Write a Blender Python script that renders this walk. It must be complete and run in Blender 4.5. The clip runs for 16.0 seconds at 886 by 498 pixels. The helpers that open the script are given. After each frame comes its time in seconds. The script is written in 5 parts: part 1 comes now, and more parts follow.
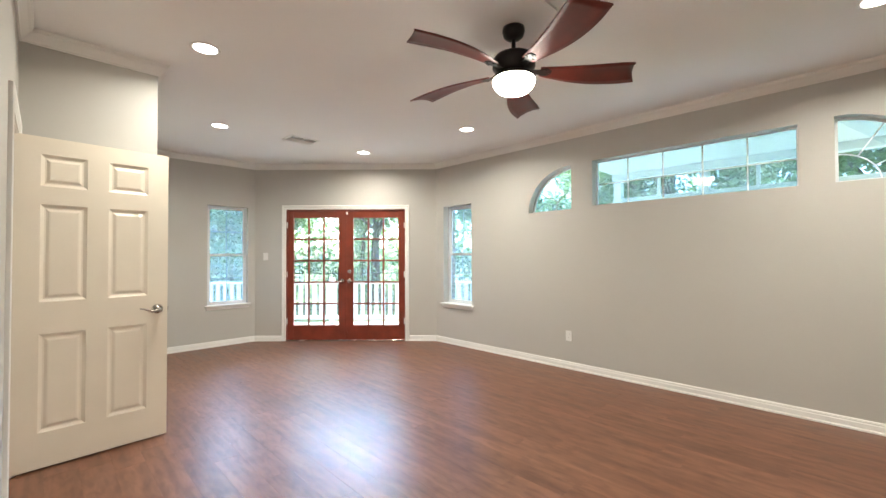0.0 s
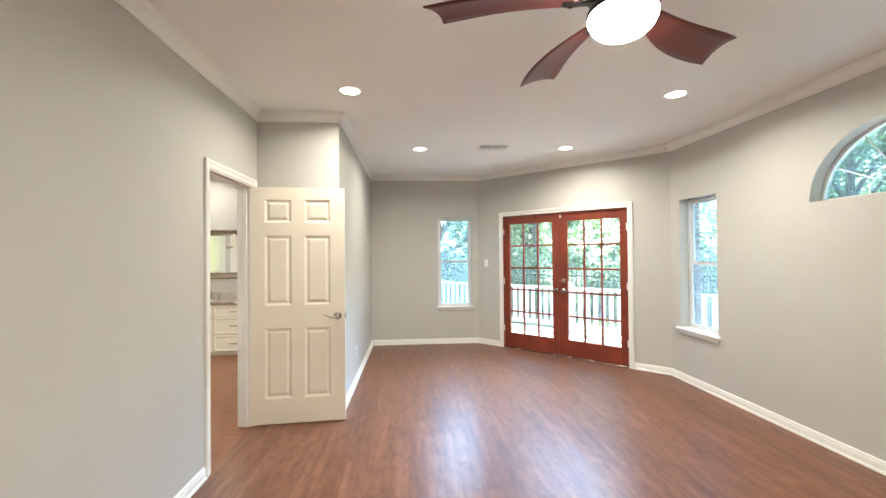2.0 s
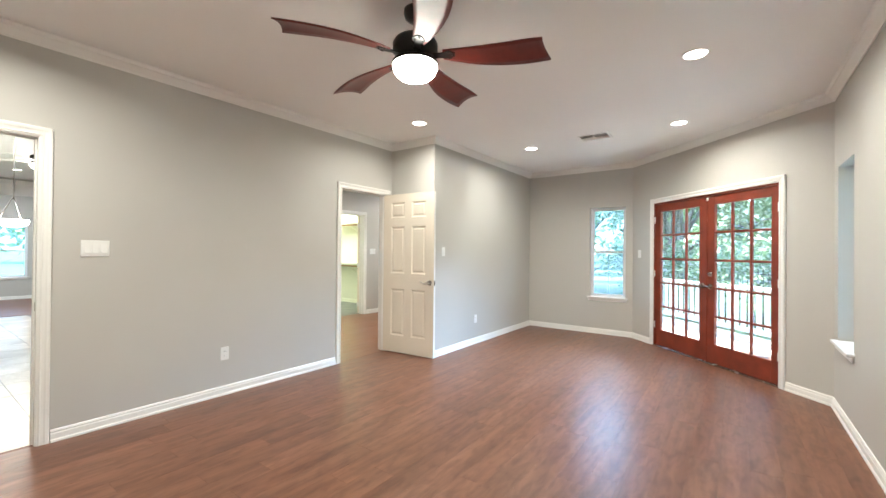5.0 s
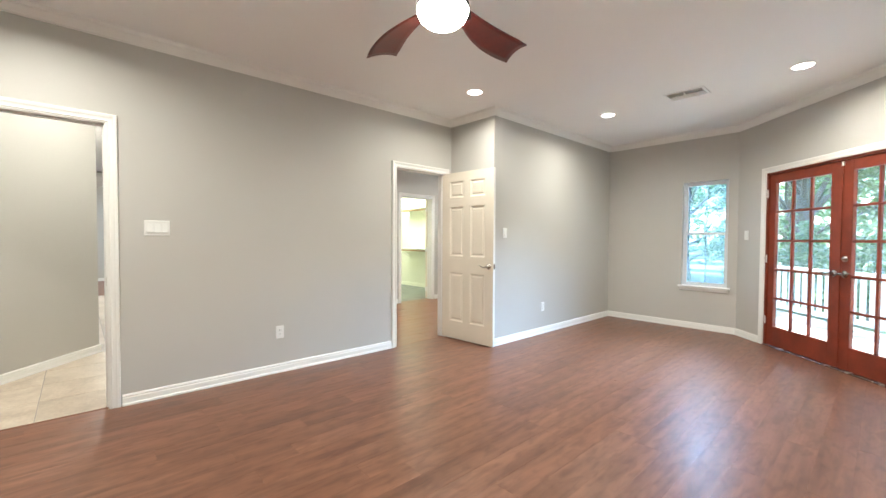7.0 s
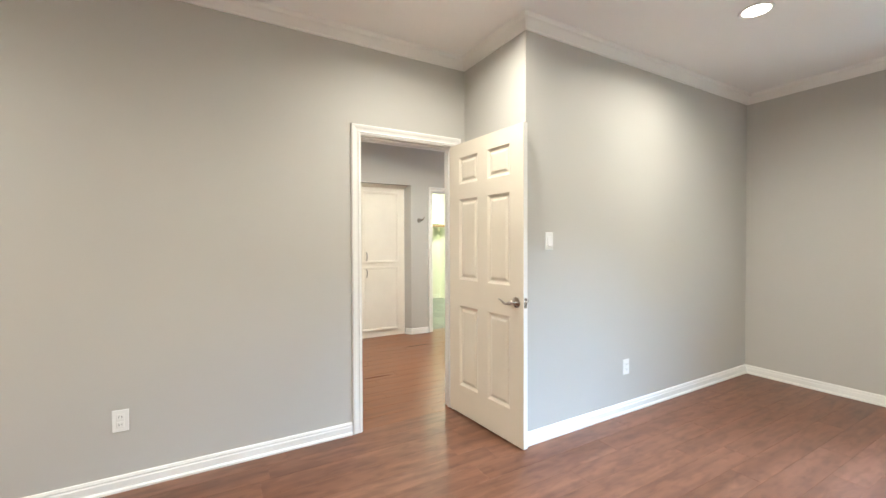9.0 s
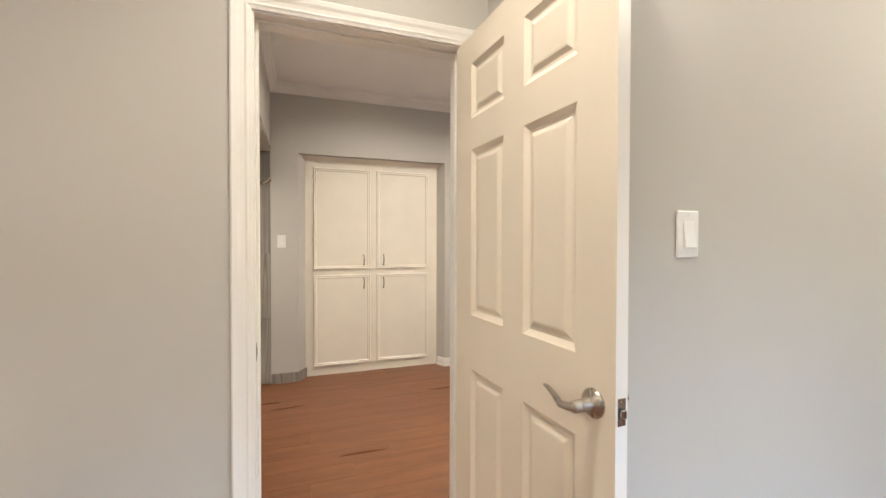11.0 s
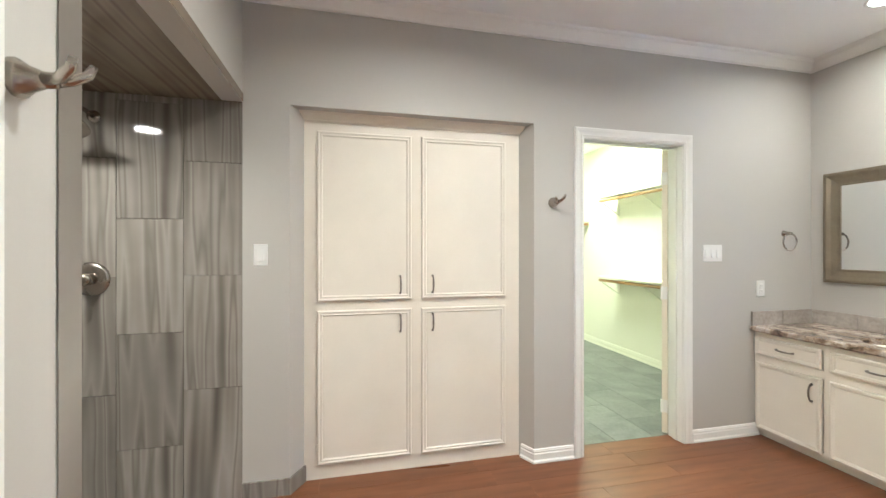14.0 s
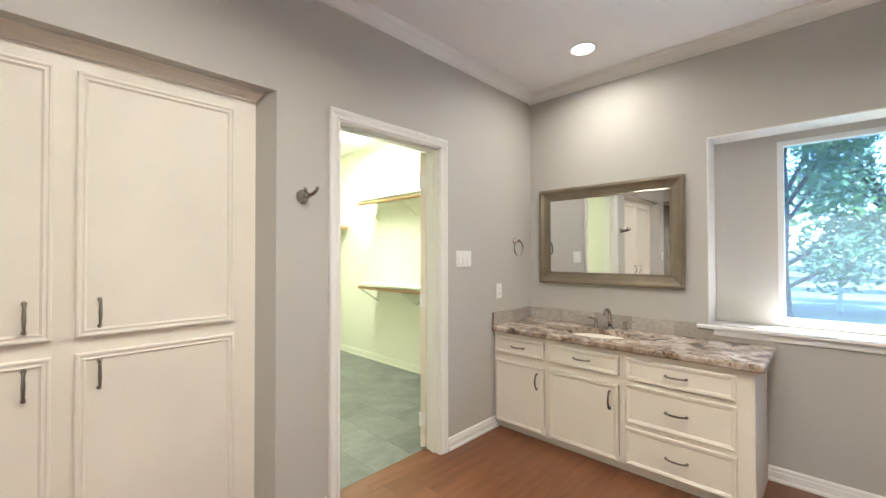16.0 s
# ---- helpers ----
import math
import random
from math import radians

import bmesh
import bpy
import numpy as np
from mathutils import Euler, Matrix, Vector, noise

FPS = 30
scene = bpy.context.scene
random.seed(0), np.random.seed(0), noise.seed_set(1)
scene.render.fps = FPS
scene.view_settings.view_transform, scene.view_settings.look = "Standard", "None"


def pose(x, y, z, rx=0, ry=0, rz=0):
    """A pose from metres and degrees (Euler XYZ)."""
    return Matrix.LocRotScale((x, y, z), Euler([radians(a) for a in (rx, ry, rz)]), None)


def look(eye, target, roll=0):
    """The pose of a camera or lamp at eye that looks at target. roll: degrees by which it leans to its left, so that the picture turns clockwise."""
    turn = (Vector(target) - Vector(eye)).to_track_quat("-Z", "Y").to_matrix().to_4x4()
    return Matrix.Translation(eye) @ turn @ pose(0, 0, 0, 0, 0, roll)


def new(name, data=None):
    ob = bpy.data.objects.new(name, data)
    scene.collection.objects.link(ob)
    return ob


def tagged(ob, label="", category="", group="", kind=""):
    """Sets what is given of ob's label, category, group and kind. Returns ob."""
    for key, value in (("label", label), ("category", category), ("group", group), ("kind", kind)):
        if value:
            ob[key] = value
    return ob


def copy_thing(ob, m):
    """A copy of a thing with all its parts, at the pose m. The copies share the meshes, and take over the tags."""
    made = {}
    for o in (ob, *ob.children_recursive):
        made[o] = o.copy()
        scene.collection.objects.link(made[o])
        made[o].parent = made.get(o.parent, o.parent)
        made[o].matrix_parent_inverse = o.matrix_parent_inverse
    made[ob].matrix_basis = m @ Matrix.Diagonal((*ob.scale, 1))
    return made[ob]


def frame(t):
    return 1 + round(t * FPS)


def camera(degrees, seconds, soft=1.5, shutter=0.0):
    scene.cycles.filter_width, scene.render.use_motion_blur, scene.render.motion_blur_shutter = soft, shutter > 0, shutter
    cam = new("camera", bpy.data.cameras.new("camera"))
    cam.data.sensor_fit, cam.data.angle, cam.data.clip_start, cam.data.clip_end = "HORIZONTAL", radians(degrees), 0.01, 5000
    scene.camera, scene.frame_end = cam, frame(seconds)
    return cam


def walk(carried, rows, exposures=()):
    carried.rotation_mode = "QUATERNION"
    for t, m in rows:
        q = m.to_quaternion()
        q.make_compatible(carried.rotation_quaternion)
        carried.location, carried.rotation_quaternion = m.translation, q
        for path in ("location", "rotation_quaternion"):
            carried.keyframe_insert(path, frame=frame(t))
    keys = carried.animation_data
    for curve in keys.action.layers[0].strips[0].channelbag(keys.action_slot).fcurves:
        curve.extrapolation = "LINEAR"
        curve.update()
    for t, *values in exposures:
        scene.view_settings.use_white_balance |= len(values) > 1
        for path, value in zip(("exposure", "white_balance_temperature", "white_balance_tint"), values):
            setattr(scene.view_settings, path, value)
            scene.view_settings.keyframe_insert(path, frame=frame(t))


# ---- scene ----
cam = camera(95.6, 16.0)
EXPOSURES = [(0.0, 3.75, 6200, 6), (2.5, 4.0, 6100, 5), (5.5, 3.9, 5950, 5), (8.7, 3.95, 6050, 5), (11.0, 3.7, 6550, 10), (11.5, 3.68, 6550, 10), (12.0, 3.66, 6050, 8), (12.5, 3.8, 5800, 7), (13.0, 3.68, 5800, 7), (14.0, 3.95, 5750, 6), (15.0, 4.0, 5600, 5), (15.5, 3.9, 5600, 5), (16.0, 3.72, 6050, 9)]
PATH = [
    (0, (0.125, 0.304, 1.294), (1.534, 1.724, 1.33), -0.2),
    (0.5, (0.256, 0.374, 1.302), (1.394, 2.019, 1.337), -0.3),
    (1, (0.544, 0.336, 1.335), (1.389, 2.148, 1.365), -0.4),
    (1.5, (0.922, 0.261, 1.411), (1.416, 2.199, 1.436), -0.5),
    (2, (1.364, 0.242, 1.455), (1.516, 2.236, 1.478), -0.5),
    (2.5, (1.875, 0.22, 1.464), (1.68, 2.21, 1.484), -0.5),
    (3, (2.367, 0.283, 1.481), (1.855, 2.216, 1.491), -0.3),
    (3.2, (2.543, 0.3, 1.49), (1.941, 2.207, 1.501), -0.4),
    (5.5, (3.823, -0.115, 1.253), (2.569, 1.442, 1.247), 0.8),
    (6, (3.834, -0.137, 1.233), (2.528, 1.378, 1.202), 0.8),
    (6.5, (3.855, 0.04, 1.241), (2.466, 1.478, 1.197), 0.6),
    (7, (3.726, 0.383, 1.237), (2.246, 1.727, 1.185), 0.3),
    (7.5, (3.485, 0.841, 1.28), (1.919, 2.084, 1.218), 0.1),
    (8, (3.246, 1.335, 1.294), (1.605, 2.477, 1.226), 0.0),
    (8.5, (2.988, 1.787, 1.331), (1.288, 2.836, 1.241), 0.1),
    (8.7, (2.861, 1.943, 1.3), (1.149, 2.976, 1.24), 0.0),
    (10.8, (1.558, 3.171, 1.294), (-0.32, 3.859, 1.265), 0.1),
    (11, (1.448, 3.202, 1.284), (-0.438, 3.867, 1.254), 0.1),
    (11.5, (1.142, 3.259, 1.292), (-0.765, 3.86, 1.267), 0.1),
    (12, (0.882, 3.323, 1.275), (-1.047, 3.853, 1.258), 0.1),
    (12.5, (0.62, 3.387, 1.294), (-1.33, 3.833, 1.279), 0.1),
    (13, (0.339, 3.369, 1.284), (-1.62, 3.773, 1.278), 0.0),
    (13.5, (0.075, 3.403, 1.315), (-1.886, 3.798, 1.311), 0.1),
    (14, (-0.182, 3.494, 1.326), (-2.131, 3.945, 1.327), 0.0),
    (14.5, (-0.35, 3.536, 1.32), (-2.253, 4.151, 1.331), 0.0),
    (15, (-0.464, 3.542, 1.341), (-2.274, 4.391, 1.363), -0.1),
    (15.5, (-0.525, 3.612, 1.335), (-2.158, 4.766, 1.367), -0.3),
    (16, (-0.607, 3.791, 1.331), (-1.994, 5.231, 1.357), -0.1),
]
walk(cam, [(t, look(eye, target, roll)) for t, eye, target, roll in PATH], EXPOSURES)
# ---- world and sun ----
world = bpy.data.worlds.new("world")
scene.world = world
world.use_nodes = True
sky = world.node_tree.nodes.new("ShaderNodeTexSky")
sky.sky_type, sky.sun_disc = "NISHITA", False
sky.sun_elevation, sky.sun_rotation = radians(68), radians(38)
world.node_tree.links.new(sky.outputs[0], world.node_tree.nodes["Background"].inputs[0])
world.node_tree.nodes["Background"].inputs[1].default_value = 0.15
sun = bpy.data.lights.new("sun", "SUN")
sun.energy, sun.angle, sun.color = 3.4, radians(0.5), (1.0, 0.95, 0.87)
new("sun", sun).matrix_world = look((12.0, 15.4, 48), (0, 0, 0))
SKY_LAMP_POWER = 1.35
DOWNLIGHT, WARM = 2.15, (1.0, 0.90, 0.76)

# ---- materials ----


def nodes_of(name):
    m = bpy.data.materials.new(name)
    m.use_nodes = True
    t = m.node_tree
    return m, t, t.nodes["Principled BSDF"]


def link(t, a, b):
    t.links.new(a, b)


def coords(t, scale=(1, 1, 1), shift=False):
    """Object coordinates, stretched; shifted per object where asked."""
    tc = t.nodes.new("ShaderNodeTexCoord")
    mp = t.nodes.new("ShaderNodeMapping")
    mp.inputs["Scale"].default_value = scale
    link(t, tc.outputs["Object"], mp.inputs["Vector"])
    if shift:
        info = t.nodes.new("ShaderNodeObjectInfo")
        mul = t.nodes.new("ShaderNodeMath")
        mul.operation = "MULTIPLY"
        mul.inputs[1].default_value = 91.0
        link(t, info.outputs["Random"], mul.inputs[0])
        link(t, mul.outputs[0], mp.inputs["Location"])
    return mp.outputs["Vector"]


def noise_node(t, vec, scale, detail=4.0, rough=0.55, distort=0.0):
    n = t.nodes.new("ShaderNodeTexNoise")
    n.inputs["Scale"].default_value = scale
    n.inputs["Detail"].default_value = detail
    n.inputs["Roughness"].default_value = rough
    n.inputs["Distortion"].default_value = distort
    link(t, vec, n.inputs["Vector"])
    return n.outputs["Fac"]


def ramp(t, fac, stops):
    r = t.nodes.new("ShaderNodeValToRGB")
    while len(r.color_ramp.elements) < len(stops):
        r.color_ramp.elements.new(0.5)
    for e, (p, c) in zip(r.color_ramp.elements, stops):
        e.position, e.color = p, (*c, 1)
    link(t, fac, r.inputs["Fac"])
    return r.outputs["Color"]


def mixed(t, fac, a, b, how="MIX"):
    n = t.nodes.new("ShaderNodeMix")
    n.data_type, n.blend_type = "RGBA", how
    for sock, val in ((n.inputs[0], fac), (n.inputs[6], a), (n.inputs[7], b)):
        if isinstance(val, (int, float)):
            sock.default_value = val
        elif isinstance(val, tuple):
            sock.default_value = (*val, 1)
        else:
            link(t, val, sock)
    return n.outputs[2]


def bumped(t, b, fac, strength, dist=0.002):
    n = t.nodes.new("ShaderNodeBump")
    n.inputs["Strength"].default_value = strength
    n.inputs["Distance"].default_value = dist
    link(t, fac, n.inputs["Height"])
    link(t, n.outputs["Normal"], b.inputs["Normal"])


def scaled(c, k):
    return tuple(min(1.0, v * k) for v in c)


def surface(name, col, rough=0.5, metal=0.0, var=0.06, coarse=1.2, fine=60.0, bump=0.1, dist=0.001, rvar=0.08):
    """Paint, plaster, plastic or metal: colour drift at two scales, fine relief and uneven gloss."""
    m, t, b = nodes_of(name)
    v = coords(t)
    big, small = noise_node(t, v, coarse, 3), noise_node(t, v, fine, 3)
    c1 = ramp(t, big, [(0.3, scaled(col, 1 - var)), (0.7, scaled(col, 1 + var))])
    c2 = ramp(t, small, [(0.3, scaled((1, 1, 1), 1 - var * 0.5)), (0.7, (1, 1, 1))])
    link(t, mixed(t, 1.0, c1, c2, "MULTIPLY"), b.inputs["Base Color"])
    r = t.nodes.new("ShaderNodeMapRange")
    r.inputs["To Min"].default_value, r.inputs["To Max"].default_value = max(0.02, rough - rvar), min(1.0, rough + rvar)
    link(t, big, r.inputs["Value"])
    link(t, r.outputs["Result"], b.inputs["Roughness"])
    b.inputs["Metallic"].default_value = metal
    if bump:
        bumped(t, b, small, bump, dist)
    return m


def wood_floor(name, dark, mid, light, rough, spread, bump=0.12, knotty=1.0):
    """Boards that run along their own y: long grain, streaks, and a tone of their own."""
    m, t, b = nodes_of(name)
    grain = noise_node(t, coords(t, (13, 0.9, 8), True), 2.0, 2.0, 0.5, 0.0)
    knots = noise_node(t, coords(t, (10, 3.0, 4), True), 2.4, 2.0, 0.5, 0.5)
    figure = noise_node(t, coords(t, (7, 0.7, 4), True), 1.5, 1.5, 0.5, 0.0)
    tone = ramp(t, figure, [(0.22, dark), (0.5, mid), (0.78, light)])
    streak = ramp(t, grain, [(0.28, (0.74, 0.72, 0.70)), (0.58, (1, 1, 1)), (0.85, (1.0, 0.98, 0.96))])
    col = mixed(t, 0.85, tone, streak, "MULTIPLY")
    col = mixed(t, knotty, col, ramp(t, knots, [(0.42, (1, 1, 1)), (0.72, (0.70, 0.66, 0.63))]), "MULTIPLY")
    info = t.nodes.new("ShaderNodeObjectInfo")
    own = ramp(t, info.outputs["Random"], [(0.0, scaled((1, 1, 1), 1 - spread)), (0.5, scaled((1, 1, 1), 1 - spread * 0.4)), (1.0, (1, 1, 1))])
    link(t, mixed(t, 1.0, col, own, "MULTIPLY"), b.inputs["Base Color"])
    r = t.nodes.new("ShaderNodeMapRange")
    r.inputs["To Min"].default_value, r.inputs["To Max"].default_value = rough - 0.07, rough + 0.1
    link(t, figure, r.inputs["Value"])
    link(t, r.outputs["Result"], b.inputs["Roughness"])
    b.inputs["Specular IOR Level"].default_value = 0.36
    if bump:
        bumped(t, b, grain, bump, 0.0012)
    return m


def stone_tile(name, stops, rough, stretch=(1, 1, 1), scale=3.0, distort=1.0, spread=0.2, bump=0.05, detail=5):
    m, t, b = nodes_of(name)
    v = noise_node(t, coords(t, stretch, True), scale, detail, 0.55, distort)
    fine = noise_node(t, coords(t, (1, 1, 1), True), 45.0, 3)
    info = t.nodes.new("ShaderNodeObjectInfo")
    own = ramp(t, info.outputs["Random"], [(0.0, scaled((1, 1, 1), 1 - spread)), (1.0, (1, 1, 1))])
    c = mixed(t, 1.0, ramp(t, v, stops), own, "MULTIPLY")
    link(t, mixed(t, 0.12, c, ramp(t, fine, [(0.3, (0, 0, 0)), (0.7, (1, 1, 1))]), "OVERLAY"), b.inputs["Base Color"])
    b.inputs["Roughness"].default_value = rough
    bumped(t, b, fine, bump, 0.0006)
    return m


def vein_tile(name, stops, rough, across, scale, spread):
    """Vein-cut stone: parallel bands that waver a little, stepped across the given axis (0 x, 1 y, 2 z)."""
    m, t, b = nodes_of(name)
    base = coords(t, (1, 1, 1), True)
    wob = t.nodes.new("ShaderNodeTexNoise")
    wob.inputs["Scale"].default_value, wob.inputs["Detail"].default_value = 1.6, 1.0
    link(t, base, wob.inputs["Vector"])
    shift = t.nodes.new("ShaderNodeVectorMath")
    shift.operation = "MULTIPLY_ADD"
    shift.inputs[1].default_value = (0.05, 0.05, 0.05)
    link(t, wob.outputs["Color"], shift.inputs[0])
    link(t, base, shift.inputs[2])
    mp = t.nodes.new("ShaderNodeMapping")
    s = [0.05, 0.05, 0.05]
    s[across] = 1.0
    mp.inputs["Scale"].default_value = s
    link(t, shift.outputs[0], mp.inputs["Vector"])
    bands = noise_node(t, mp.outputs["Vector"], scale, 1.2, 0.5)
    cloud = noise_node(t, base, 5.0, 4)
    info = t.nodes.new("ShaderNodeObjectInfo")
    own = ramp(t, info.outputs["Random"], [(0.0, scaled((1, 1, 1), 1 - spread)), (1.0, (1, 1, 1))])
    c = mixed(t, 1.0, ramp(t, bands, stops), own, "MULTIPLY")
    link(t, mixed(t, 0.5, c, ramp(t, cloud, [(0.3, (0.8, 0.79, 0.77)), (0.65, (1, 1, 1))]), "MULTIPLY"), b.inputs["Base Color"])
    b.inputs["Roughness"].default_value = rough
    return m


def granite_mat():
    m, t, b = nodes_of("granite")
    v = coords(t)
    a = noise_node(t, v, 13.0, 5, 0.6, 1.1)
    g = noise_node(t, v, 5.0, 3, 0.5, 0.8)
    f = noise_node(t, v, 70.0, 3, 0.65)
    light = ramp(t, a, [(0.30, (0.10, 0.07, 0.055)), (0.41, (0.33, 0.25, 0.19)), (0.50, (0.60, 0.52, 0.44)), (0.60, (0.70, 0.65, 0.60)), (0.72, (0.42, 0.36, 0.32))])
    brown = ramp(t, a, [(0.32, (0.07, 0.05, 0.04)), (0.45, (0.26, 0.18, 0.125)), (0.56, (0.44, 0.36, 0.29)), (0.68, (0.20, 0.16, 0.14))])
    c = mixed(t, ramp(t, g, [(0.42, (0, 0, 0)), (0.58, (1, 1, 1))]), light, brown)
    link(t, mixed(t, 0.45, c, ramp(t, f, [(0.35, (0.35, 0.29, 0.25)), (0.6, (1, 0.97, 0.93))]), "MULTIPLY"), b.inputs["Base Color"])
    b.inputs["Roughness"].default_value = 0.12
    return m


def glow(name, col, strength):
    m, t, b = nodes_of(name)
    b.inputs["Base Color"].default_value = (0.9, 0.88, 0.82, 1)
    b.inputs["Emission Color"].default_value = (*col, 1)
    b.inputs["Emission Strength"].default_value = strength
    return m


def glass_mat(name, tint=(0.80, 0.89, 0.98), haze_mix=0.03):
    m = bpy.data.materials.new(name)
    m.use_nodes = True
    t = m.node_tree
    t.nodes.remove(t.nodes["Principled BSDF"])
    tr, gl, fr, mx = (t.nodes.new(k) for k in ("ShaderNodeBsdfTransparent", "ShaderNodeBsdfGlossy", "ShaderNodeLayerWeight", "ShaderNodeMixShader"))
    pw, rg, film, veil = (t.nodes.new(k) for k in ("ShaderNodeMath", "ShaderNodeMapRange", "ShaderNodeBsdfTranslucent", "ShaderNodeMixShader"))
    pw.operation = "POWER"
    pw.inputs[1].default_value = 5.0
    rg.inputs["To Min"].default_value, rg.inputs["To Max"].default_value = 0.03, 0.8
    # pale bluish film puts glare haze into the panes; the tint dims the view
    film.inputs["Color"].default_value = (0.74, 0.87, 0.98, 1)
    veil.inputs[0].default_value = haze_mix
    tr.inputs["Color"].default_value = (*tint, 1)
    gl.inputs["Roughness"].default_value = 0.01
    link(t, fr.outputs["Facing"], pw.inputs[0])
    link(t, pw.outputs[0], rg.inputs["Value"])
    link(t, rg.outputs["Result"], mx.inputs[0])
    link(t, tr.outputs[0], veil.inputs[1])
    link(t, film.outputs[0], veil.inputs[2])
    link(t, veil.outputs[0], mx.inputs[1])
    link(t, gl.outputs[0], mx.inputs[2])
    link(t, mx.outputs[0], t.nodes["Material Output"].inputs["Surface"])
    return m


def leaf_mat(name, a, b_, c):
    m, t, b = nodes_of(name)
    geo = t.nodes.new("ShaderNodeNewGeometry")
    link(t, ramp(t, geo.outputs["Random Per Island"], [(0.0, a), (0.55, b_), (1.0, c)]), b.inputs["Base Color"])
    b.inputs["Roughness"].default_value = 0.5
    b.inputs["Transmission Weight"].default_value = 0.0
    tl = t.nodes.new("ShaderNodeBsdfTranslucent")
    tl.inputs["Color"].default_value = (*scaled(c, 1.3), 1)
    mx = t.nodes.new("ShaderNodeMixShader")
    mx.inputs[0].default_value = 0.4
    link(t, b.outputs[0], mx.inputs[1])
    link(t, tl.outputs[0], mx.inputs[2])
    link(t, mx.outputs[0], t.nodes["Material Output"].inputs["Surface"])
    return m


PAINT = surface("greige_wall_paint", (0.51, 0.495, 0.462), 0.55, var=0.025, coarse=0.8, fine=140, bump=0.12)
CEIL = surface("ceiling_paint", (0.86, 0.855, 0.845), 0.8, var=0.02, coarse=0.7, fine=110, bump=0.15)
TRIM = surface("trim_paint", (0.81, 0.80, 0.77), 0.32, var=0.03, coarse=2.0, fine=90, bump=0.04)
DOORP = surface("door_paint", (0.785, 0.72, 0.61), 0.35, var=0.03, coarse=2.5, fine=120, bump=0.07)
CABP = surface("cabinet_paint", (0.82, 0.772, 0.68), 0.35, var=0.03, coarse=3.0, fine=130, bump=0.06)
PLASTIC = surface("white_plastic", (0.80, 0.80, 0.78), 0.3, var=0.02, bump=0.0)
SLOT = surface("dark_slot", (0.04, 0.04, 0.04), 0.6, bump=0.0)
VINYL = surface("vinyl_frame", (0.74, 0.76, 0.78), 0.35, var=0.03, bump=0.02)
REDWOOD = surface("stained_mahogany", (0.21, 0.036, 0.016), 0.38, var=0.22, coarse=5.0, fine=70, bump=0.1)
NICKEL = surface("brushed_nickel", (0.42, 0.385, 0.34), 0.26, 1.0, var=0.08, coarse=9, fine=200, bump=0.03)
PULLM = surface("dark_nickel", (0.27, 0.245, 0.215), 0.3, 1.0, var=0.1, coarse=9, fine=200, bump=0.03)
BRONZE = surface("dark_bronze", (0.012, 0.010, 0.009), 0.35, 0.4, var=0.2, coarse=8, fine=120, bump=0.03)
BLADE = surface("mahogany_blade", (0.115, 0.014, 0.009), 0.42, var=0.3, coarse=7, fine=60, bump=0.08)
MIRROR = surface("mirror_glass", (0.86, 0.88, 0.87), 0.02, 1.0, var=0.01, bump=0.0, rvar=0.0)
FRAMEP = surface("champagne_frame", (0.30, 0.255, 0.19), 0.34, 0.75, var=0.14, coarse=6, fine=90, bump=0.1)
CERAMIC = surface("white_ceramic", (0.83, 0.82, 0.79), 0.08, var=0.01, bump=0.0)
GROUT = surface("grout", (0.16, 0.070, 0.042), 0.85, var=0.15, fine=150)
TILEGROUT = surface("floor_tile_grout", (0.27, 0.135, 0.08), 0.8, var=0.15, fine=150)
SLATEGROUT = surface("slate_grout", (0.135, 0.16, 0.148), 0.8, var=0.15, fine=150)
GREYGROUT = surface("grey_grout", (0.33, 0.31, 0.29), 0.85, var=0.15, fine=150)
PLANK = wood_floor("vinyl_plank", (0.148, 0.063, 0.036), (0.206, 0.093, 0.055), (0.268, 0.130, 0.082), 0.34, 0.15, 0.0)
WOODTILE = wood_floor("wood_look_tile", (0.168, 0.064, 0.029), (0.202, 0.080, 0.037), (0.232, 0.098, 0.048), 0.30, 0.10, 0.0, 0.35)
SLATE = stone_tile("slate_tile", [(0.3, (0.12, 0.13, 0.125)), (0.5, (0.175, 0.188, 0.178)), (0.72, (0.235, 0.245, 0.23))], 0.4, scale=2.2, spread=0.1)
TRAVERTINE = stone_tile("travertine", [(0.3, (0.42, 0.33, 0.25)), (0.55, (0.58, 0.49, 0.39)), (0.75, (0.68, 0.60, 0.50))], 0.28, scale=2.2)
VEIN = [(0.25, (0.13, 0.115, 0.098)), (0.36, (0.25, 0.228, 0.20)), (0.46, (0.37, 0.345, 0.31)), (0.52, (0.23, 0.209, 0.182)), (0.57, (0.35, 0.325, 0.29)), (0.66, (0.27, 0.247, 0.217)), (0.78, (0.42, 0.395, 0.36))]
VEINTILE = vein_tile("vein_cut_tile", VEIN, 0.06, 1, 12.0, 0.28)
# the wall tile's vein colours made darker and browner, for ceiling and head trim
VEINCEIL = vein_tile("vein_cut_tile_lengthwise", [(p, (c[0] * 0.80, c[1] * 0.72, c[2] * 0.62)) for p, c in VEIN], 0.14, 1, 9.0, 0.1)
SPLASH = stone_tile("backsplash_tile", [(0.3, (0.42, 0.37, 0.33)), (0.6, (0.52, 0.475, 0.43)), (0.8, (0.60, 0.56, 0.52))], 0.2, (1, 1, 2), 4.0)
PEBBLE = stone_tile("pebble", [(0.3, (0.42, 0.38, 0.32)), (0.5, (0.62, 0.58, 0.52)), (0.75, (0.74, 0.72, 0.68))], 0.4, scale=14, distort=0.3)
GRANITE = granite_mat()
CLOSETP = surface("closet_paint", (0.78, 0.778, 0.655), 0.6, var=0.02, fine=120, bump=0.1)
